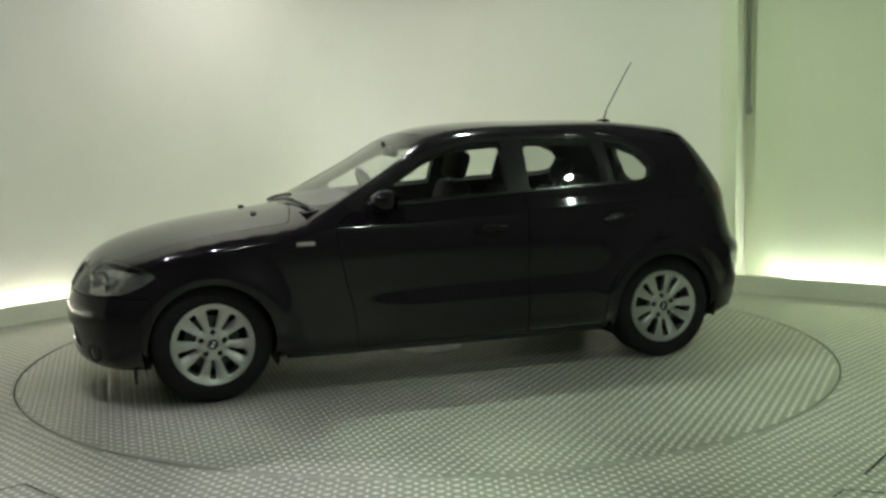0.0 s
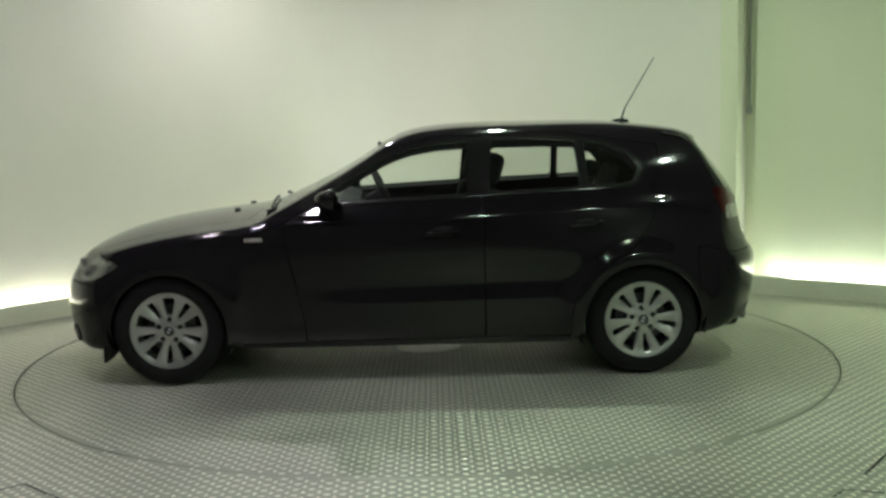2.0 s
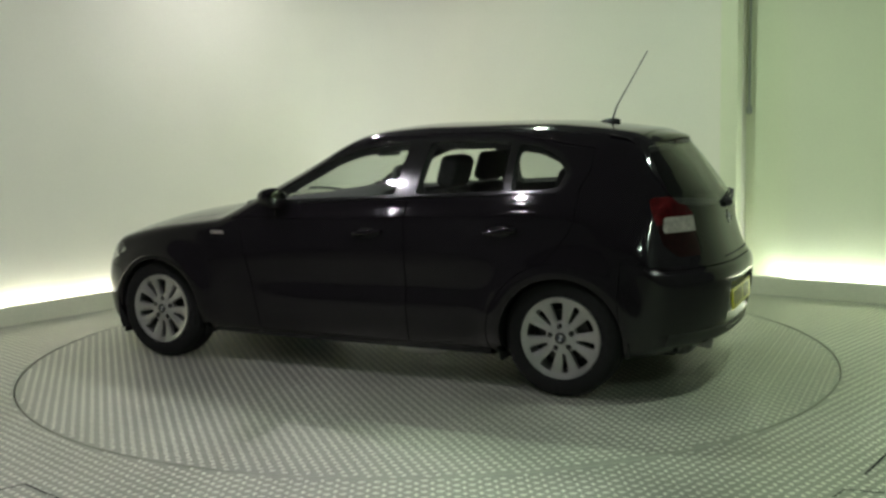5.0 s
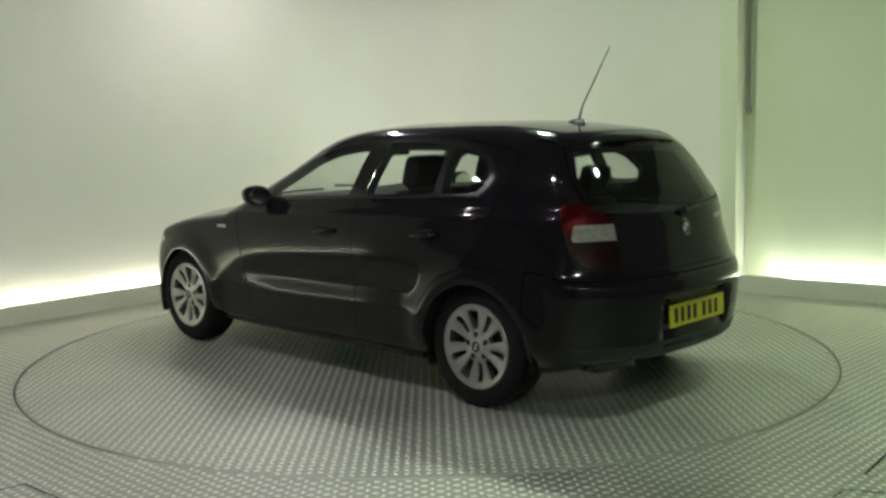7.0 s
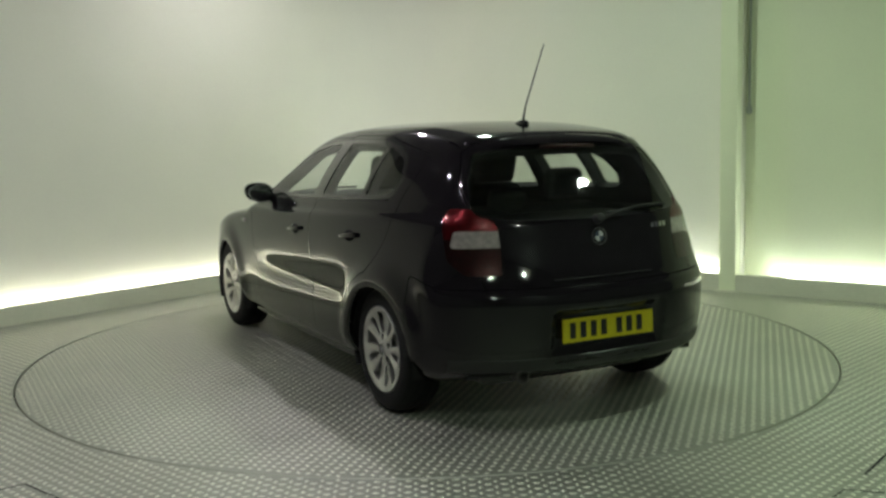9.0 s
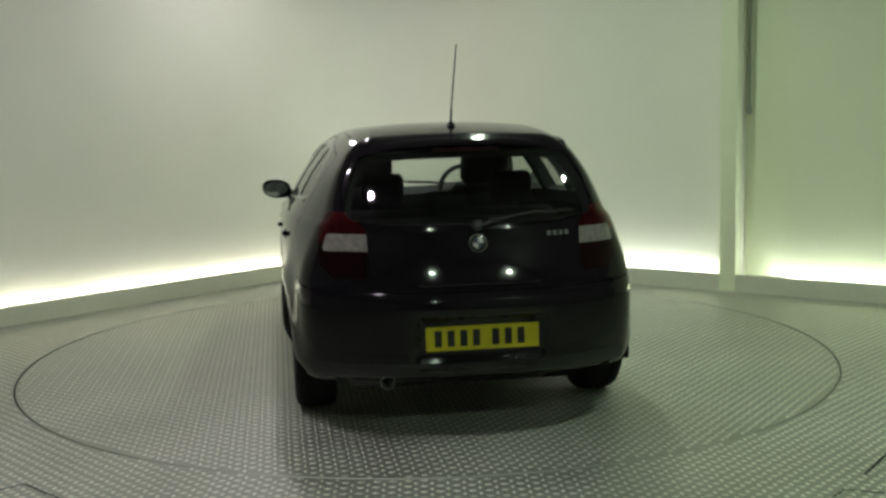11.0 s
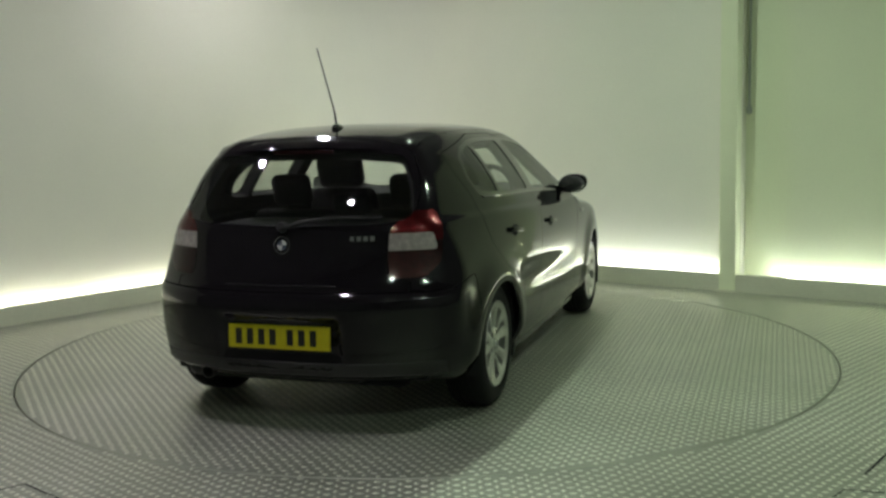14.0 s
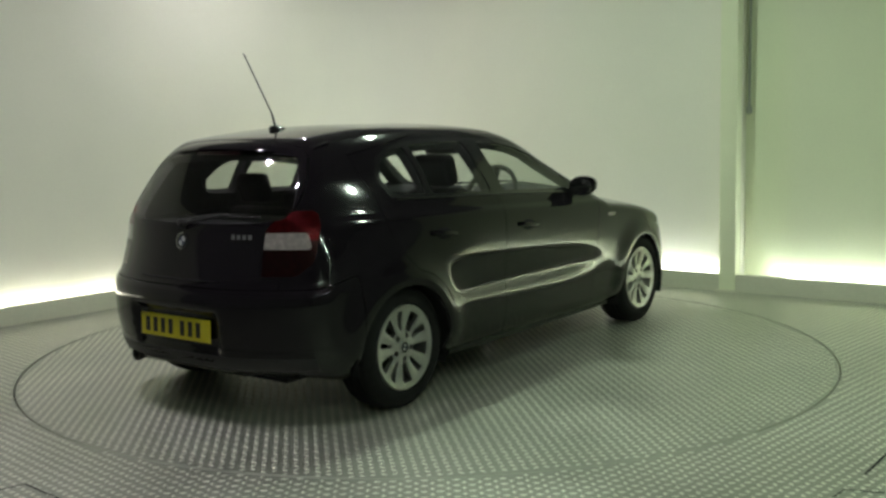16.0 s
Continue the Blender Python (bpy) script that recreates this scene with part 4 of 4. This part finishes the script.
# side fittings
for s in (1, -1):
    flip = Matrix.Diagonal((1, s, 1, 1))
    for hx, hz in ((-0.215, 0.838), (-1.010, 0.862)):
        y = surf_y(hx, hz)
        p, n = on_body((hx, y, hz))
        m = flip @ facing(p, n)
        # Matt black patch on the door; shade of the handle's recess put into colour.
        bm = bmesh.new()
        bmesh.ops.create_uvsphere(bm, u_segments=24, v_segments=8, radius=1, matrix=m @ Matrix.Translation((0.0, 0.0, -0.004)) @ Matrix.Diagonal((0.080, 0.038, 0.0065, 1)))
        cpart("handle_recess_shade", bm, LINER, None, "matt black patch for the shaded recess behind the handle")
        bm = bmesh.new()
        box(bm, (-0.095, -0.014, 0.012), (0.095, 0.014, 0.034), bevel=0.010, segs=3)
        for v in bm.verts:
            v.co.z -= 1.6 * v.co.x ** 2
            v.co.y += 0.10 * v.co.x
        bmesh.ops.transform(bm, matrix=m, verts=bm.verts)
        cpart("door_handle", bm, BLACK, None, "glossy black door handle")
    # direction lamp on the wing
    y = surf_y(0.83, 0.815)
    p, n = on_body((0.83, y, 0.815))
    bm = bmesh.new()
    box(bm, (-0.050, -0.0115, -0.004), (0.050, 0.0115, 0.006), flip @ facing(p, n), 0.005, 3)
    cpart("side_repeater", bm, LENS_WHITE, None, "small clear side indicator")
    # rubbing line and window sill strip
    bm = bmesh.new()
    line = []
    for x in np.linspace(0.50, -1.28, 40):
        z = float(belt_z(x)) - 0.004
        line.append((x, s * (surf_y(x, z) + 0.001), z))
    tube(bm, line, 0.0065, 6)
    cpart("waist_strip", bm, GLOSS_TRIM, None, "")
    # door mirror
    bm = bmesh.new()
    bmesh.ops.create_uvsphere(bm, u_segments=32, v_segments=18, radius=1)
    for v in bm.verts:
        x, yy, z = v.co
        fx = 0.095 if x > 0 else 0.03
        v.co = (0.385 + fx * x, s * (0.893 + 0.094 * math.copysign(abs(yy) ** 0.85, yy) + 0.015 * z), 1.024 + 0.062 * math.copysign(abs(z) ** 0.85, z))
    mir = cpart("door_mirror", bm, BLACK, None, "glossy black door mirror")
    bm = bmesh.new()
    bmesh.ops.create_uvsphere(bm, u_segments=28, v_segments=8, radius=1, matrix=pose(0.352, s * 0.895, 1.024) @ Matrix.Diagonal((0.0025, 0.082, 0.052, 1)))
    cpart("mirror_glass", bm, MIRROR, mir, "mirror glass")
    bm = bmesh.new()
    tube(bm, [(0.44, s * 0.76, 0.985), (0.42, s * 0.83, 0.990), (0.40, s * 0.875, 1.005)], 0.030, 12, 0.022)
    cpart("mirror_arm", bm, TRIM, mir)
    # headlamp details
    for yy, xx, r in ((0.60, 1.845, 0.055), (0.48, 1.905, 0.045)):
        bm = bmesh.new()
        m = Matrix.Translation((xx, s * yy, 0.652)) @ pose(0, 0, 0, 0, 90, 12 * s)
        lathe(bm, [(0.0001, 0.012), (r * 0.5, 0.006), (r * 0.72, 0.0), (r * 0.75, -0.01), (r * 0.85, 0.004), (r, 0.01), (r * 1.02, 0.0)], 28, m)
        cpart("headlamp_projector", bm, CHROME, None, "chrome headlamp ring")
    # fog lamp low in the bumper
    p, n = on_body((surf_x_front(0.60, 0.275), 0.60, 0.275))
    m = Matrix.Diagonal((1, s, 1, 1)) @ facing(p, n)
    bm = bmesh.new()
    lathe(bm, [(0.0001, 0.003), (0.034, 0.003), (0.040, 0.008), (0.052, 0.006), (0.054, -0.004)], 28, m)
    fog = cpart("fog_lamp", bm, PLASTIC, None, "dark round fog lamp surround")
    bm = bmesh.new()
    lathe(bm, [(0.0001, 0.009), (0.020, 0.008), (0.032, 0.0045)], 24, m)
    cpart("fog_lens", bm, GLOSS_TRIM, fog, "dark fog lamp lens")
    # kidney bars
    for k in range(7):
        yy = 0.055 + 0.026 * k
        bm = bmesh.new()
        tube(bm, [(surf_x_front(yy, z) - 0.006, s * yy, z) for z in (0.585, 0.61, 0.635, 0.66, 0.685)], 0.004, 5)
        cpart("grille_bar", bm, PLASTIC, None, "", False)
    bm = bmesh.new()
    ring = [(0.03, 0.575), (0.036, 0.64), (0.045, 0.695), (0.12, 0.71), (0.20, 0.715), (0.245, 0.69), (0.255, 0.66), (0.24, 0.61), (0.22, 0.575), (0.12, 0.572), (0.03, 0.575)]
    pts = [(surf_x_front(yy, z) - 0.003, s * yy, z) for yy, z in ring]
    tube(bm, pts, 0.008, 8)
    cpart("grille_surround", bm, CHROME, None, "chrome grille surround")
    # front wiper
    bm = bmesh.new()
    w0 = []
    for q in np.linspace(0, 1, 8):
        yy = (0.05 + 0.60 * q) if s > 0 else (-0.62 + 0.60 * q)
        xx = 0.80 - 0.05 * q
        w0.append((xx, yy, float(top_z(xx)) - float(top_drop(xx)) * (abs(yy) / 0.7) ** 2.2 + 0.014))
    tube(bm, w0, 0.009, 6)
    cpart("windscreen_wiper", bm, TRIM, None, "black windscreen wiper")

# ---- the car: cabin ----
bm = bmesh.new()
rows = []
for y in np.linspace(-0.68, 0.68, 21):
    b = 0.03 * math.exp(-((y + 0.36) / 0.18) ** 2)
    rows.append([bm.verts.new(q) for q in ((0.80, y, 0.96), (0.60, y, 1.000 + b * 0.3), (0.40, y, 1.005 + b), (0.30, y, 0.965 + b), (0.26, y, 0.80), (0.36, y, 0.55), (0.5, y, 0.3))])
for p, q in zip(rows, rows[1:]):
    for j in range(6):
        bm.faces.new((p[j], p[j + 1], q[j + 1], q[j]))
cpart("dashboard", bm, CABIN, None, "dark grey dashboard")
bm = bmesh.new()
box(bm, (-1.9, -0.66, 0.25), (0.5, 0.66, 0.30))
cpart("cabin_floor", bm, LINER, None, "black carpet", False)
bm = bmesh.new()
box(bm, (-1.90, -0.56, 0.925), (-1.30, 0.56, 0.945), bevel=0.008)
cpart("parcel_shelf", bm, CABIN, None, "dark parcel shelf", False)
# steering wheel on the driver's side
bm = bmesh.new()
m = pose(0.16, -0.36, 0.985, 0, -65, 0)
n, k = 32, 10
R0, R1 = 0.18, 0.016
grid = [[bm.verts.new(m @ Vector(((R0 + R1 * math.cos(2 * math.pi * j / k)) * math.cos(2 * math.pi * i / n), (R0 + R1 * math.cos(2 * math.pi * j / k)) * math.sin(2 * math.pi * i / n), R1 * math.sin(2 * math.pi * j / k)))) for j in range(k)] for i in range(n)]
for i in range(n):
    for j in range(k):
        bm.faces.new((grid[i][j], grid[(i + 1) % n][j], grid[(i + 1) % n][(j + 1) % k], grid[i][(j + 1) % k]))
steer = cpart("steering_wheel", bm, CABIN, None, "black steering wheel")
bm = bmesh.new()
box(bm, (-0.17, -0.022, -0.012), (0.17, 0.022, 0.006), m, 0.006)
box(bm, (-0.065, -0.075, -0.03), (0.065, 0.075, 0.018), m, 0.02)
cpart("steering_hub", bm, CABIN, steer)
bm = bmesh.new()
tube(bm, [tuple(m @ Vector((0, 0, -0.02))), tuple(m @ Vector((0, 0, -0.3)))], 0.04)
cpart("steering_column", bm, CABIN, steer)
bm = bmesh.new()
box(bm, (0.10, -0.13, 1.235), (0.135, 0.13, 1.300), bevel=0.016, segs=3)
tube(bm, [(0.13, 0, 1.28), (0.17, 0, 1.325)], 0.012)
cpart("cabin_mirror", bm, CABIN, None, "black interior mirror")


def seat(x, y):
    lean = pose(x, y, 0.48, 0, -17, 0)
    bm = bmesh.new()
    box(bm, (-0.02, -0.25, -0.12), (0.50, 0.25, 0.04), pose(x, y, 0.50, 0, -5, 0), 0.05, 4)
    s = cpart("front_seat", bm, CLOTH, None, "dark cloth front seat")
    bm = bmesh.new()
    box(bm, (-0.09, -0.235, 0.0), (0.05, 0.235, 0.60), lean, 0.05, 4)
    for v in bm.verts:
        k = lean.inverted() @ v.co
        if k.z > 0.35:
            v.co.y = y + (v.co.y - y) * (1 - 0.55 * (k.z - 0.35))
    cpart("seat_back", bm, CLOTH, s)
    bm = bmesh.new()
    box(bm, (-0.05, -0.145, 0.612), (0.055, 0.145, 0.802), lean, 0.042, 4)
    cpart("headrest", bm, CLOTH, s)
    for k in (-0.06, 0.06):
        bm = bmesh.new()
        tube(bm, [tuple(lean @ Vector((0, k, 0.58))), tuple(lean @ Vector((0, k, 0.68)))], 0.007)
        cpart("headrest_post", bm, CHROME, s)


seat(-0.32, 0.36)
seat(-0.23, -0.36)
bm = bmesh.new()
box(bm, (-1.12, -0.60, 0.42), (-0.65, 0.60, 0.56), None, 0.05, 4)
bench = cpart("rear_bench", bm, CLOTH, None, "dark cloth rear bench")
bench_lean = pose(-1.02, 0, 0.50, 0, -18, 0)
bm = bmesh.new()
box(bm, (-0.07, -0.60, 0.0), (0.06, 0.60, 0.50), bench_lean, 0.05, 4)
cpart("bench_back", bm, CLOTH, bench)
for y, top in ((-0.345, 0.705), (0.0, 0.60), (0.345, 0.705)):
    bm = bmesh.new()
    box(bm, (-0.045, y - 0.11, top - 0.17), (0.045, y + 0.11, top), bench_lean, 0.035, 3)
    cpart("headrest", bm, CLOTH, bench)
    for k in (-0.05, 0.05):
        bm = bmesh.new()
        tube(bm, [tuple(bench_lean @ Vector((0, y + k, 0.46))), tuple(bench_lean @ Vector((0, y + k, top - 0.12)))], 0.006)
        cpart("headrest_post", bm, CHROME, bench)


# ---- what moves ----
def motions():
    rows = []
    for k in range(17):
        rows.append((k, pose(0, 0, 0, 0, 0, 197.23 - 8.833 * k - 0.01495 * k * k)))
    walk(turntable, rows)
    walk(car, rows)


motions()
